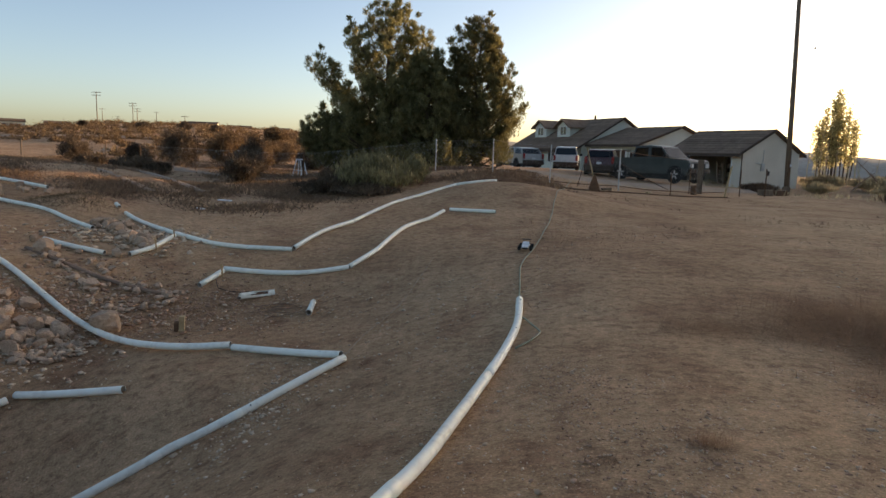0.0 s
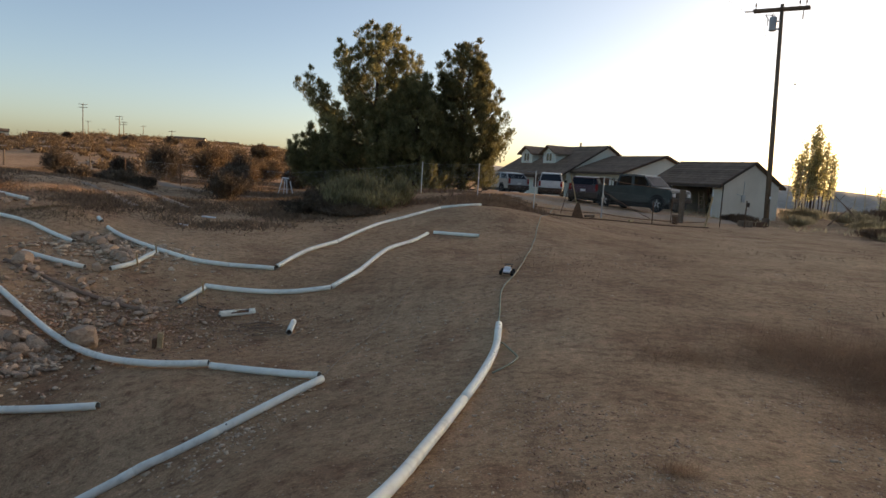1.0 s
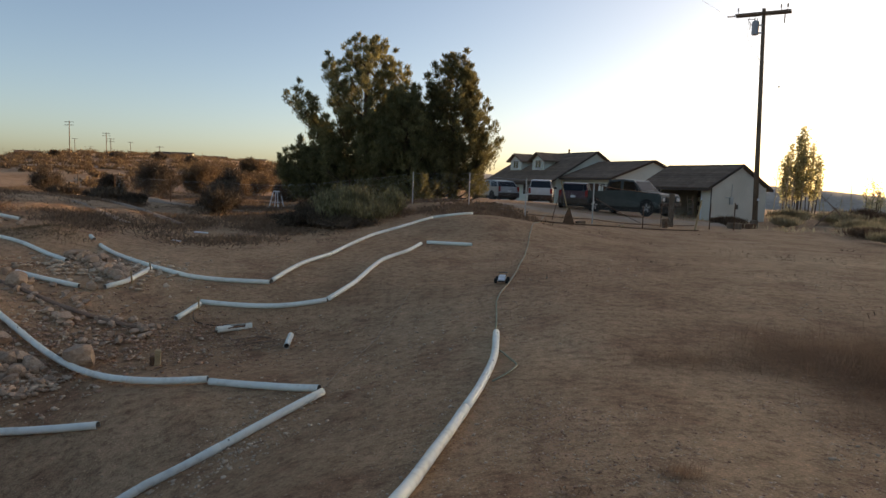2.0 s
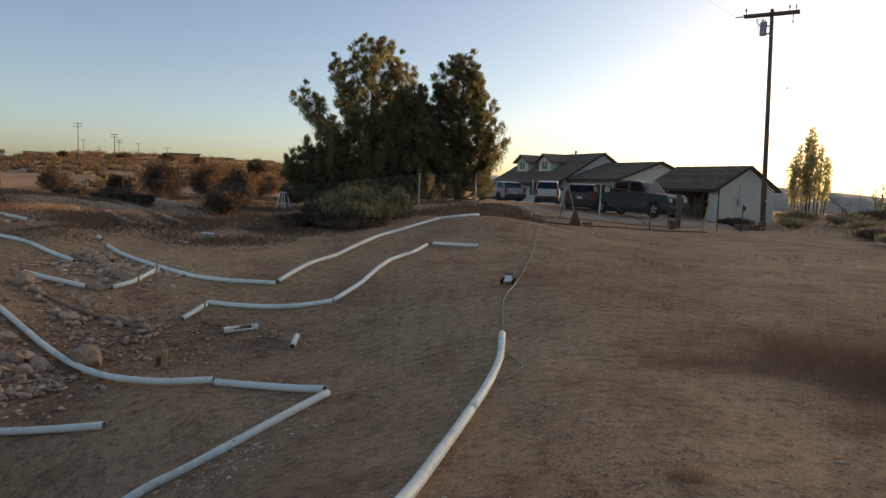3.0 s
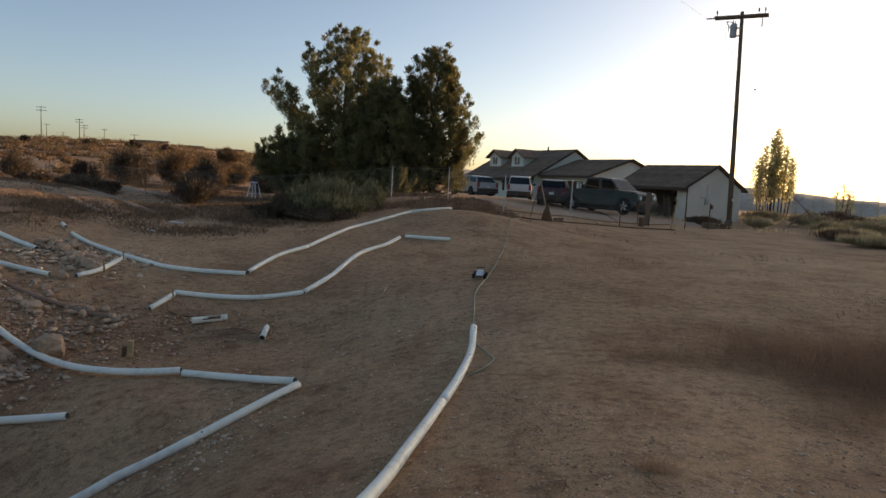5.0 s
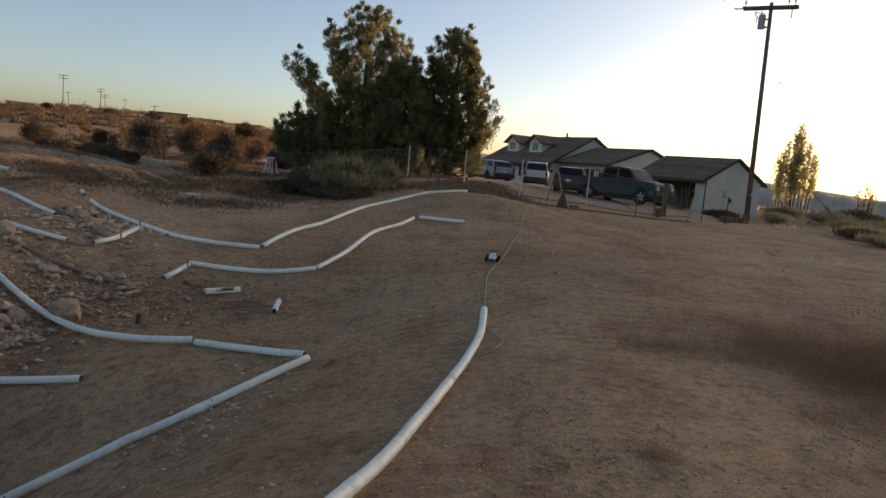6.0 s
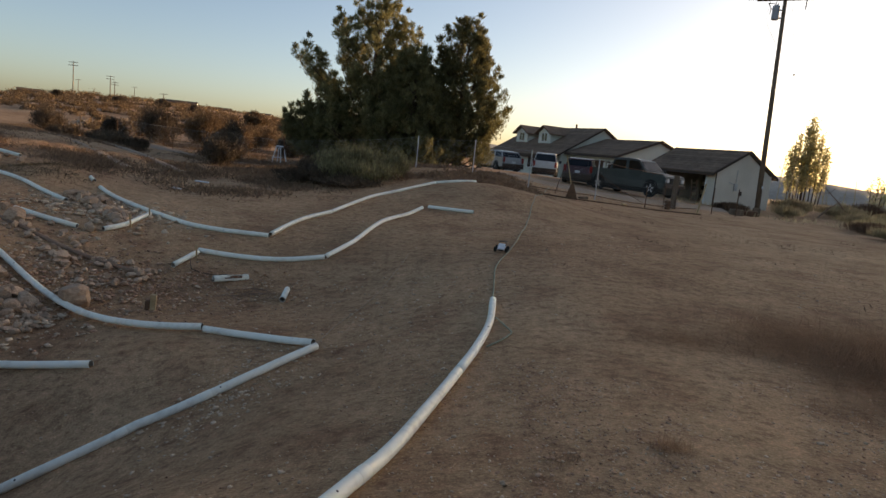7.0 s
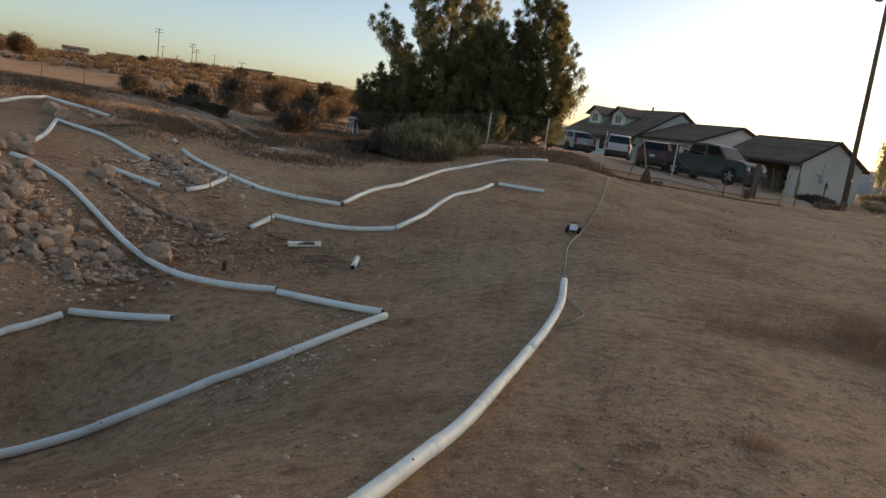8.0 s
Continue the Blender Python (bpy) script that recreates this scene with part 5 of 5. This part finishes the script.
def build_house():
    # two-storey block with dormers
    L, W = 12.2, 9.2
    cx, cy = 7.3, 63.2
    z = 1.05
    root = new("house")
    root.matrix_world = pose(cx - 0.477 * L, cy + 0.878 * L, z, 0, 0, TURN)
    tagged(root, "pale green ranch house with dark shingle roof and dormers", "house")
    gabled(root, L, W, 2.5, 5.15, STUCCO, (1.2, 2.6, 2.1), 0.7)
    part("front_door", boxed(1.25, 2.55, 0.08, 0.13, 0, 2.08), DOOR_BROWN, root)
    for a, b in ((3.6, 5.2), (6.6, 8.4)):
        window(root, a, b, 0.0, 0.9, 2.0)
    part("porch_beam", boxed(-0.5, L, -0.64, -0.5, 1.86, 2.02), TRIM, root)
    for x in (0.3, 3.2, 6.0, 9.0):
        part("porch_post", boxed(x, x + 0.12, -0.63, -0.51, -0.4, 1.86, bevel=0.01), WHITE_TRIM, root)
    rise = 2.65 / 4.6
    for x0 in (1.7, 6.0):
        d = new("dormer")
        d.parent = root
        w, top = 2.2, 4.45
        y0 = 1.35
        zb = 2.5 + rise * y0
        bm = bmesh.new()
        extrude_poly(bm, [(x0, zb - 0.1), (x0 + w, zb - 0.1), (x0 + w, top), (x0 + w / 2, top + 0.62), (x0, top)], "y", y0, y0 + 0.14)
        part("dormer_front", bm, STUCCO, d)
        for x in (x0, x0 + w - 0.1):
            bm = bmesh.new()
            extrude_poly(bm, [(y0 + 0.14, zb), (y0 + 0.14, top), ((top - 2.5) / rise, top)], "x", x, x + 0.1)
            part("cheek", bm, STUCCO, d)
        for s in (-1, 1):
            bm = bmesh.new()
            mx = x0 + w / 2
            e = mx + s * (w / 2 + 0.35)
            ez = top - 0.2
            q = [(e, ez), (mx + 0.002 * s, top + 0.64), (mx + 0.002 * s, top + 0.76), (e, ez + 0.12)]
            extrude_poly(bm, q, "y", y0 - 0.4, 4.4)
            part("dormer_roof", bm, SHINGLE, d)
        window(d, x0 + 0.6, x0 + 1.6, y0, zb + 0.35, top - 0.05)
    bm = bmesh.new()
    rod(bm, (7.8, W / 2, 5.1), (7.8, W / 2, 5.65), 0.09, 0.09, 10)
    part("vent_pipe", bm, RUST, root)
    # attached wing
    L2, W2 = 7.9, 8.1
    wing = new("house_wing")
    wing.matrix_world = pose(11.75 - 0.477 * L2, 57.2 + 0.878 * L2, 1.0, 0, 0, TURN)
    tagged(wing, "attached pale green garage wing with shingle roof", "house")
    gabled(wing, L2 - 0.1, W2, 2.8, 4.25, STUCCO, (0.8, 5.6, 2.2), 0.65)
    panel_door(wing, 0.8, 5.6, 2.2, DOOR_BROWN)
    for x in (0.68, 5.6):
        part("door_trim", boxed(x, x + 0.12, -0.03, -0.003, 0, 2.3), WHITE_TRIM, wing)
    window(wing, 6.2, 7.3, 0.0, 0.95, 1.95)


build_garage()
garage_clutter()
build_house()


def far_house(x, y, ln, depth, eave, apex, turn, wall, label, lift=0.0):
    root = new("far_house")
    root.matrix_world = pose(x, y, hz(x, y) + lift, 0, 0, turn)
    tagged(root, label, "house", "houses on the plain")
    gabled(root, ln, depth, eave, apex, wall, None, 0.5)
    k = max(2, int(ln / 4))
    for i in range(k):
        a = ln * (i + 0.3) / k
        window(root, a, a + 1.3, 0.0, 1.0, 2.1)
    for x2 in (2.0,):
        part("side_door", boxed(x2 + 1.6, x2 + 2.5, -0.04, -0.003, 0, 2.0), DOOR_BROWN, root)


far_house(-148.0, 300.0, 14, 9, 2.6, 4.6, 10, STUCCO, "long low house with dark roof on the plain", -0.1)
far_house(-128.0, 300.0, 11, 7, 2.3, 3.4, 15, STUCCO_CREAM, "pale low house beside dark trees", 0.0)
far_house(-112.0, 305.0, 12, 7, 2.3, 3.4, 5, STUCCO_CREAM, "pale low house far across the plain", -0.1)
far_house(-172.0, 214.0, 8, 6, 2.9, 3.7, 40, STUCCO, "green-grey house with windows on the rise", -0.4)
far_house(-200.0, 216.0, 9, 7, 4.2, 5.6, 44, STUCCO_CREAM, "tall cream house behind a rust-coloured tree", -1.0)
far_house(-160.0, 221.0, 7, 5, 2.1, 2.7, 38, DOOR_BROWN, "low brown shed on the plain", -0.7)


# ---- vehicles: local x ahead, y to its left ----
def wheel(parent, x, y, r, w, side, rim):
    bm = bmesh.new()
    prof = [(r * 0.62, w / 2), (r * 0.9, w / 2), (r, w * 0.32), (r, -w * 0.32), (r * 0.9, -w / 2), (r * 0.62, -w / 2)]
    rings = [[Vector((q[0] * math.cos(a), q[1], q[0] * math.sin(a))) for q in prof] for a in [2 * math.pi * k / 20 for k in range(20)]]
    rings.append(rings[0])
    skin(bm, rings)
    bmesh.ops.remove_doubles(bm, verts=bm.verts, dist=0.0005)
    wh = new("wheel")
    wh.parent = parent
    wh.location = (x, y, r)
    part("tyre", bm, TYRE, wh)
    bm = bmesh.new()
    bmesh.ops.create_cone(bm, cap_ends=True, segments=20, radius1=r * 0.63, radius2=r * 0.63, depth=w * 0.5, matrix=Matrix.Rotation(radians(90), 4, "X") @ Matrix.Translation((0, 0, -side * w * 0.12)))
    for k in range(5):
        a = 2 * math.pi * k / 5
        box(bm, -0.03, 0.03, -0.02, 0.02, 0.06, r * 0.6, Matrix.Translation((0, side * w * 0.38, 0)) @ Matrix.Rotation(a, 4, "Y"))
    part("rim", bm, rim, wh, "dull metal rim")


def tapered(bm, lower, upper, wl, wu):
    """Side outlines from below and above joined across the width: a shell with sloped sides."""
    a = [[bm.verts.new((p[0], s * wl, p[1])) for p in lower] for s in (-1, 1)]
    b = [[bm.verts.new((p[0], s * wu, p[1])) for p in upper] for s in (-1, 1)]
    for k in (0, 1):
        for i in range(len(lower) - 1):
            bm.faces.new([a[k][i], a[k][i + 1], b[k][i + 1], b[k][i]])
    for i in range(len(lower) - 1):
        bm.faces.new([b[0][i], b[0][i + 1], b[1][i + 1], b[1][i]])
    for i in (0, len(lower) - 1):
        bm.faces.new([a[0][i], a[1][i], b[1][i], b[0][i]])


def vehicle(name, label, m, paint, side_line, cabin, half, wheels, wr, pickup=False, ground=0.3):
    """side_line: the body's outline (x, z); cabin: ((x, z) foot pairs, roof pairs)."""
    root = new(name)
    root.matrix_world = m
    tagged(root, label, "car", "parked vehicles")
    bm = bmesh.new()
    extrude_poly(bm, side_line, "y", -half, half)
    bmesh.ops.bevel(bm, geom=[e for e in bm.edges], offset=0.05, segments=2, affect="EDGES")
    body = part("body", bm, paint, root)
    bm = bmesh.new()
    lower, upper = cabin
    tapered(bm, lower, upper, half * 0.95, half * 0.78)
    part("cabin", bm, paint, root)
    # glass set a little proud of the pillars
    nseg = len(lower) - 1
    for s in (-1, 1):
        for i in range(nseg):
            bm = bmesh.new()
            def lerp(p, q, t):
                return (p[0] + (q[0] - p[0]) * t, p[1] + (q[1] - p[1]) * t)
            quad = []
            for ti, tj in ((0.08, 0.12), (0.92, 0.12), (0.9, 0.86), (0.1, 0.86)):
                lo, hi = lerp(lower[i], lower[i + 1], ti), lerp(upper[i], upper[i + 1], ti)
                c = lerp(lo, hi, tj)
                quad.append((c[0], s * (half * 0.95 + (half * 0.78 - half * 0.95) * tj + 0.008), c[1]))
            bm.faces.new([bm.verts.new(q) for q in quad])
            bmesh.ops.solidify(bm, geom=bm.faces[:], thickness=0.01)
            part("side_window", bm, GLASS, root)
    for lo, hi, nm, o in ((lower[0], upper[0], "rear_window", -1), (lower[-1], upper[-1], "windscreen", 1)):
        bm = bmesh.new()
        quad = []
        for sy, t in ((-0.86, 0.12), (0.86, 0.12), (0.74, 0.88), (-0.74, 0.88)):
            quad.append((lo[0] + (hi[0] - lo[0]) * t + 0.012 * o, sy * half, lo[1] + (hi[1] - lo[1]) * t + 0.01))
        bm.faces.new([bm.verts.new(q) for q in quad])
        bmesh.ops.solidify(bm, geom=bm.faces[:], thickness=0.012)
        part(nm, bm, GLASS, root)
    x0, x1 = min(p[0] for p in side_line), max(p[0] for p in side_line)
    for x in wheels:
        for s in (-1, 1):
            wheel(root, x, s * (half - 0.08), wr, 0.24, s, CHROME if pickup else TRIM)
            bm = bmesh.new()
            bmesh.ops.create_cone(bm, cap_ends=True, segments=18, radius1=wr * 1.22, radius2=wr * 1.22, depth=0.02, matrix=Matrix.Translation((x, s * (half + 0.002), wr * 1.02)) @ Matrix.Rotation(radians(90), 4, "X"))
            part("wheel_arch", bm, BLACK, root, "dark wheel arch")
    part("front_bumper", boxed(x1 - 0.06, x1 + 0.1, -half * 0.98, half * 0.98, ground + 0.12, ground + 0.34, bevel=0.04), TRIM, root, "dark bumper")
    part("rear_bumper", boxed(x0 - 0.1, x0 + 0.06, -half * 0.98, half * 0.98, ground - 0.02, ground + 0.32, bevel=0.04), TRIM, root, "dark bumper")
    # black box fills the gap under the body with painted shade
    part("underbody", boxed(x0 + 0.15, x1 - 0.15, -half * 0.86, half * 0.86, 0.14, ground + 0.14), BLACK, root, "black underbody box standing in for shade beneath")
    part("grille", boxed(x1 - 0.01, x1 + 0.03, -half * 0.5, half * 0.5, ground + 0.4, ground + 0.66, bevel=0.01), BLACK, root)
    for s in (-1, 1):
        part("headlight", boxed(x1 - 0.02, x1 + 0.03, s * half * 0.75 - 0.16, s * half * 0.75 + 0.16, ground + 0.42, ground + 0.62, bevel=0.02), LAMP_CLEAR, root)
        part("tail_light", boxed(x0 - 0.03, x0 + 0.02, s * half * 0.88 - 0.08, s * half * 0.88 + 0.08, ground + 0.42, ground + 0.8, bevel=0.02), LAMP_RED, root)
        part("mirror", boxed(lower[-1][0] - 0.25, lower[-1][0] - 0.1, s * (half + 0.12) - 0.1, s * (half + 0.12) + 0.1, lower[-1][1] + 0.02, lower[-1][1] + 0.22, bevel=0.03), BLACK, root)
    part("plate", boxed(x0 - 0.115, x0 - 0.102, -0.15, 0.15, ground + 0.36, ground + 0.5), LAMP_CLEAR, root)
    if pickup:
        part("bed_floor", boxed(x0 + 0.1, -1.2, -half + 0.1, half - 0.1, 1.2, 1.216), BLACK, root, "dark open load bed")
        bm = bmesh.new()
        for s in (-1, 1):
            rod(bm, (-1.2, s * (half - 0.1), 1.2), (-1.22, s * (half - 0.12), 1.66), 0.018)
            rod(bm, (x0 + 0.1, s * (half - 0.1), 1.2), (x0 + 0.12, s * (half - 0.12), 1.62), 0.018)
            rod(bm, (-1.22, s * (half - 0.12), 1.66), (x0 + 0.12, s * (half - 0.12), 1.62), 0.018)
        part("bed_rack", bm, BLACK, root, "thin black bed rack")
    return root


tx, ty = 8.7, 38.5
vehicle("pickup_truck", "dusty dark green lifted pickup parked in the yard", pose(tx, ty, hz(tx, ty) + 0.12, 0, 0, 312), CAR_TEAL,
        [(-2.75, 0.42), (2.5, 0.42), (2.62, 0.75), (2.6, 1.1), (2.45, 1.2), (1.3, 1.27), (-2.8, 1.24), (-2.82, 0.7)],
        ([(-1.1, 1.2), (0.1, 1.22), (1.4, 1.24)], [(-0.95, 1.9), (0.0, 1.95), (0.72, 1.9)]), 0.96, (-1.75, 1.78), 0.40, True, 0.38)
sx, sy = 1.2, 52.0
vehicle("silver_car", "silver pickup-sized car parked near the porch", pose(sx, sy, hz(sx, sy) + 0.02, 0, 0, 116), CAR_SILVER,
        [(-2.45, 0.36), (2.35, 0.36), (2.45, 0.6), (2.4, 0.92), (1.2, 1.06), (-2.4, 1.08), (-2.48, 0.6)],
        ([(-2.3, 1.0), (-1.0, 1.01), (0.2, 1.01), (1.2, 1.0)], [(-1.85, 1.5), (-0.8, 1.56), (0.0, 1.55), (0.3, 1.48)]), 0.9, (-1.45, 1.5), 0.35)
wx, wy = 4.9, 51.5
vehicle("white_car", "white sport utility car parked facing the house", pose(wx, wy, hz(wx, wy) + 0.02, 0, 0, 82), CAR_WHITE,
        [(-2.2, 0.38), (2.1, 0.38), (2.2, 0.6), (2.15, 0.95), (1.1, 1.08), (-2.15, 1.1), (-2.22, 0.6)],
        ([(-2.12, 1.06), (-1.0, 1.07), (0.1, 1.07), (1.1, 1.05)], [(-1.9, 1.7), (-0.8, 1.76), (0.0, 1.75), (0.4, 1.66)]), 0.9, (-1.35, 1.35), 0.36)

dx, dy = 6.2, 42.0
vehicle("red_car", "dark red car parked behind the pickup", pose(dx, dy, hz(dx, dy) + 0.02, 0, 0, 76), MAROON,
        [(-2.3, 0.36), (2.2, 0.36), (2.3, 0.6), (2.25, 0.9), (1.2, 1.02), (-2.2, 1.04), (-2.32, 0.6)],
        ([(-1.9, 1.0), (-0.9, 1.01), (0.2, 1.01), (1.2, 0.99)], [(-1.5, 1.5), (-0.7, 1.56), (0.0, 1.55), (0.45, 1.5)]), 0.88, (-1.4, 1.4), 0.34)


# ---- utility poles ----
def utility_pole():
    bx, by = 17.05, 41.4
    z = hz(bx, by)
    root = new("utility_pole")
    root.location = (bx, by, z)
    tagged(root, "tall brown timber utility pole with double crossarm and transformer", "utility pole")
    top = Vector((-0.3, 0.45, 13.15))
    bm = bmesh.new()
    limb(bm, [Vector((0, 0, -0.5)), top * 0.5, top], 0.16, 0.105, 12)
    part("pole", bm, WOOD_OLD, root, smooth=True)
    u = Vector((0.885, -0.465, 0.0))
    w = Vector((0.465, 0.885, 0.0))
    c = top + Vector((0, 0, -0.3))
    m = Matrix(((u.x, w.x, 0, 0), (u.y, w.y, 0, 0), (0, 0, 1, 0), (0, 0, 0, 1)))
    for s in (-1, 1):
        part("crossarm", boxed(-1.55, 1.5, s * 0.19 - 0.055, s * 0.19 + 0.055, -0.075, 0.075, bevel=0.012, m=Matrix.Translation(c) @ m), WOOD_OLD, root, "weathered crossarm")
    for x in (-1.4, 0.95, 1.3):
        bm = bmesh.new()
        p = c + u * x - w * 0.19
        rod(bm, p + Vector((0, 0, 0.07)), p + Vector((0, 0, 0.28)), 0.02)
        rod(bm, p + Vector((0, 0, 0.24)), p + Vector((0, 0, 0.33)), 0.055, 0.04, 10)
        rod(bm, p + Vector((0, 0, 0.33)), p + Vector((0, 0, 0.42)), 0.045, 0.03, 10)
        part("insulator", bm, TRIM, root, "brown pin insulator")
    bm = bmesh.new()
    for k in range(4):
        p = c - u * (1.6 + 0.11 * k)
        rod(bm, p, p - u * 0.08, 0.06, 0.04, 10)
    part("strain_insulator", bm, TRIM, root)
    bm = bmesh.new()
    p = c + u * 1.18 - w * 0.2
    for k in range(5):
        q = p - Vector((0, 0, 0.12 + 0.12 * k))
        rod(bm, q, q - Vector((0, 0, 0.09)), 0.045, 0.03, 8)
    part("arrester", bm, TRIM, root)
    tank = new("transformer")
    tank.parent = root
    tc = top + Vector((0, 0, -1.75)) - u * 0.38 - w * 0.12
    bm = bmesh.new()
    rings = [(0.2, 0.17), (0.23, 0.21), (0.95, 0.21), (1.0, 0.19), (1.04, 0.09)]
    skin(bm, [[tc + Vector((r * math.cos(a), r * math.sin(a), h)) for a in [2 * math.pi * k / 16 for k in range(16)]] for h, r in rings], close=True)
    part("tank", bm, TRANSFORMER, tank, "grey transformer tank")
    for s in (-0.1, 0.1):
        bm = bmesh.new()
        rod(bm, tc + Vector((s, s, 1.02)), tc + Vector((s, s, 1.22)), 0.035, 0.02, 8)
        part("bushing", bm, TRIM, tank)
    bm = bmesh.new()
    rod(bm, tc + u * 0.2 + Vector((0, 0, 0.3)), tc + u * 0.4 + Vector((0, 0, 0.3)), 0.05)
    part("bracket", bm, STEEL, tank)
    bm = bmesh.new()
    rod(bm, tc + u * 0.2 + Vector((0, 0, 0.75)), tc + u * 0.4 + Vector((0, 0, 0.75)), 0.05)
    part("bracket", bm, STEEL, tank)
    # cutout switch and loose leads
    bm = bmesh.new()
    q = c - u * 0.75 + Vector((0, 0, -0.35))
    for a, b in (((-0.1, 0.1), (0.15, -0.3)), ((0.15, -0.3), (0.3, 0.05)), ((0.3, 0.05), (-0.1, 0.1)), ((0.05, -0.1), (0.05, -0.55))):
        rod(bm, q + u * a[0] + Vector((0, 0, a[1])), q + u * b[0] + Vector((0, 0, b[1])), 0.022)
    part("cutout_switch", bm, TRIM, root)

    def lead(pts, r=0.009):
        bm = bmesh.new()
        path = smooth_path(pts, 0.3)
        skin(bm, sweep([Vector(p) for p in path], [r] * len(path), 5))
        part("lead", bm, BLACK, root, "thin black lead")
    lead([c - u * 0.75, c - u * 0.8 - Vector((0, 0, 1.3)), top - Vector((0.1, 0.1, 3.0))])
    lead([top - Vector((0.12, 0.1, 2.9)), top - Vector((0.36, 0.2, 4.6)), top - Vector((0.95, 0.3, 8.2))], 0.007)
    lead([c + u * 0.35, c + u * 0.75 - Vector((0, 0, 2.0)), c + u * 1.15 - Vector((0, 0, 4.4))], 0.006)
    bm = bmesh.new()
    bmesh.ops.create_uvsphere(bm, u_segments=8, v_segments=6, radius=0.06, matrix=Matrix.Translation(c + u * 1.15 - Vector((0, 0, 4.4))))
    part("lead_weight", bm, BLACK, root)
    a = c - u * 2.0
    lead([a, a + Vector((-16, -22, -0.6)), a + Vector((-44, -62, 0.2))], 0.006)
    part("marker_plate", boxed(-0.06, 0.06, -0.2, -0.19, 1.6, 1.75), SHEET_WHITE, root)


utility_pole()


def far_pole(x, y, height, arms=2, lean=0.0):
    root = new("far_utility_pole")
    root.location = (x, y, hz(x, y) - 0.1)
    tagged(root, "distant thin utility pole on the plain", "utility pole", "far utility poles")
    bm = bmesh.new()
    rod(bm, (0, 0, 0), (lean, 0, height), 0.13, 0.085, 8)
    part("pole", bm, WOOD_OLD, root)
    for k in range(arms):
        z = height - 0.25 - 0.75 * k
        part("crossarm", boxed(-1.25 + lean, 1.25 + lean, -0.06, 0.06, z - 0.06, z + 0.06), WOOD_OLD, root)


for fx, fy, fz, fa in ((-105.2, 165.5, 8.6, 2), (-158.7, 253.0, 7.2, 1), (-112.6, 195.2, 6.4, 2), (-116.8, 205.0, 5.0, 2), (-193.4, 321.5, 7.0, 1), (-140.0, 260.0, 6.5, 1), (-101.0, 205.0, 3.2, 1)):
    far_pole(fx, fy, fz, fa)


def far_fence():
    root = new("far_fence")
    root.location = (-40, 58, hz(-40, 58))
    tagged(root, "rough timber post fence along the dirt road", "fence")
    for x, y, h in ((-40, 58, 1.5), (-36.5, 58.5, 1.5), (-33.0, 59, 1.5), (-44, 57.5, 1.5), (-48, 57, 1.5), (-30, 60, 1.9)):
        bm = bmesh.new()
        z = hz(x, y) - root.location.z
        rod(bm, (x + 40, y - 58, z - 0.3), (x + 40.05, y - 58, z + h), 0.06, 0.05, 7)
        part("post", bm, WOOD_OLD, root)


far_fence()


def white_frame():
    """Small white splayed-leg stand among the scrub."""
    x, y = -10.55, 34.1
    root = new("white_stand")
    root.location = (x, y, hz(x, y))
    tagged(root, "white splayed metal stand beside the fence", "stand")
    for dx, dy in ((-0.42, 0), (-0.16, 0.15), (0.1, -0.1), (0.38, 0.05)):
        bm = bmesh.new()
        rod(bm, (dx, dy, 0), (dx * 0.42, dy * 0.3, 0.92), 0.028, 0.024, 7)
        part("leg", bm, SHEET_WHITE, root)
    bm = bmesh.new()
    rod(bm, (-0.2, 0, 0.9), (0.2, 0, 0.9), 0.03)
    part("top_bar", bm, SHEET_WHITE, root)
    bm = bmesh.new()
    rod(bm, (-0.3, 0, 0.3), (0.28, 0, 0.34), 0.018)
    part("brace", bm, SHEET_WHITE, root)


white_frame()


# ---- small radio-controlled car on the track ----
def toy_car():
    x, y = 0.5, 13.4
    root = new("toy_car")
    root.matrix_world = pose(x, y, hz(x, y) + 0.01, 0, 0, 262) @ Matrix.Scale(0.9, 4)
    tagged(root, "small off-road toy car with white body on dirt", "toy car")
    bm = bmesh.new()
    extrude_poly(bm, [(-0.2, 0.07), (0.22, 0.06), (0.24, 0.09), (0.1, 0.115), (0.04, 0.165), (-0.1, 0.17), (-0.2, 0.12)], "y", -0.075, 0.075)
    bmesh.ops.bevel(bm, geom=bm.edges[:], offset=0.012, segments=2, affect="EDGES")
    part("body_shell", bm, SHEET_WHITE, root, "white body shell")
    part("chassis", boxed(-0.22, 0.24, -0.06, 0.06, 0.045, 0.068, bevel=0.004), BLACK, root)
    part("window_band", boxed(-0.08, 0.02, -0.079, 0.079, 0.125, 0.155), BLACK, root)
    bm = bmesh.new()
    box(bm, -0.25, -0.17, -0.1, 0.1, 0.2, 0.21)
    for s in (-0.07, 0.07):
        box(bm, -0.21, -0.19, s - 0.004, s + 0.004, 0.12, 0.2)
    part("wing", bm, BLACK, root)
    for wx in (-0.16, 0.17):
        bm = bmesh.new()
        rod(bm, (wx, -0.12, 0.06), (wx, 0.12, 0.06), 0.008)
        part("axle", bm, STEEL, root)
        for s in (-1, 1):
            bm = bmesh.new()
            bmesh.ops.create_cone(bm, cap_ends=True, segments=14, radius1=0.06, radius2=0.06, depth=0.065, matrix=Matrix.Translation((wx, s * 0.125, 0.06)) @ Matrix.Rotation(radians(90), 4, "X"))
            bmesh.ops.bevel(bm, geom=bm.edges[:], offset=0.01, segments=2, affect="EDGES")
            part("wheel", bm, TYRE, root)


toy_car()
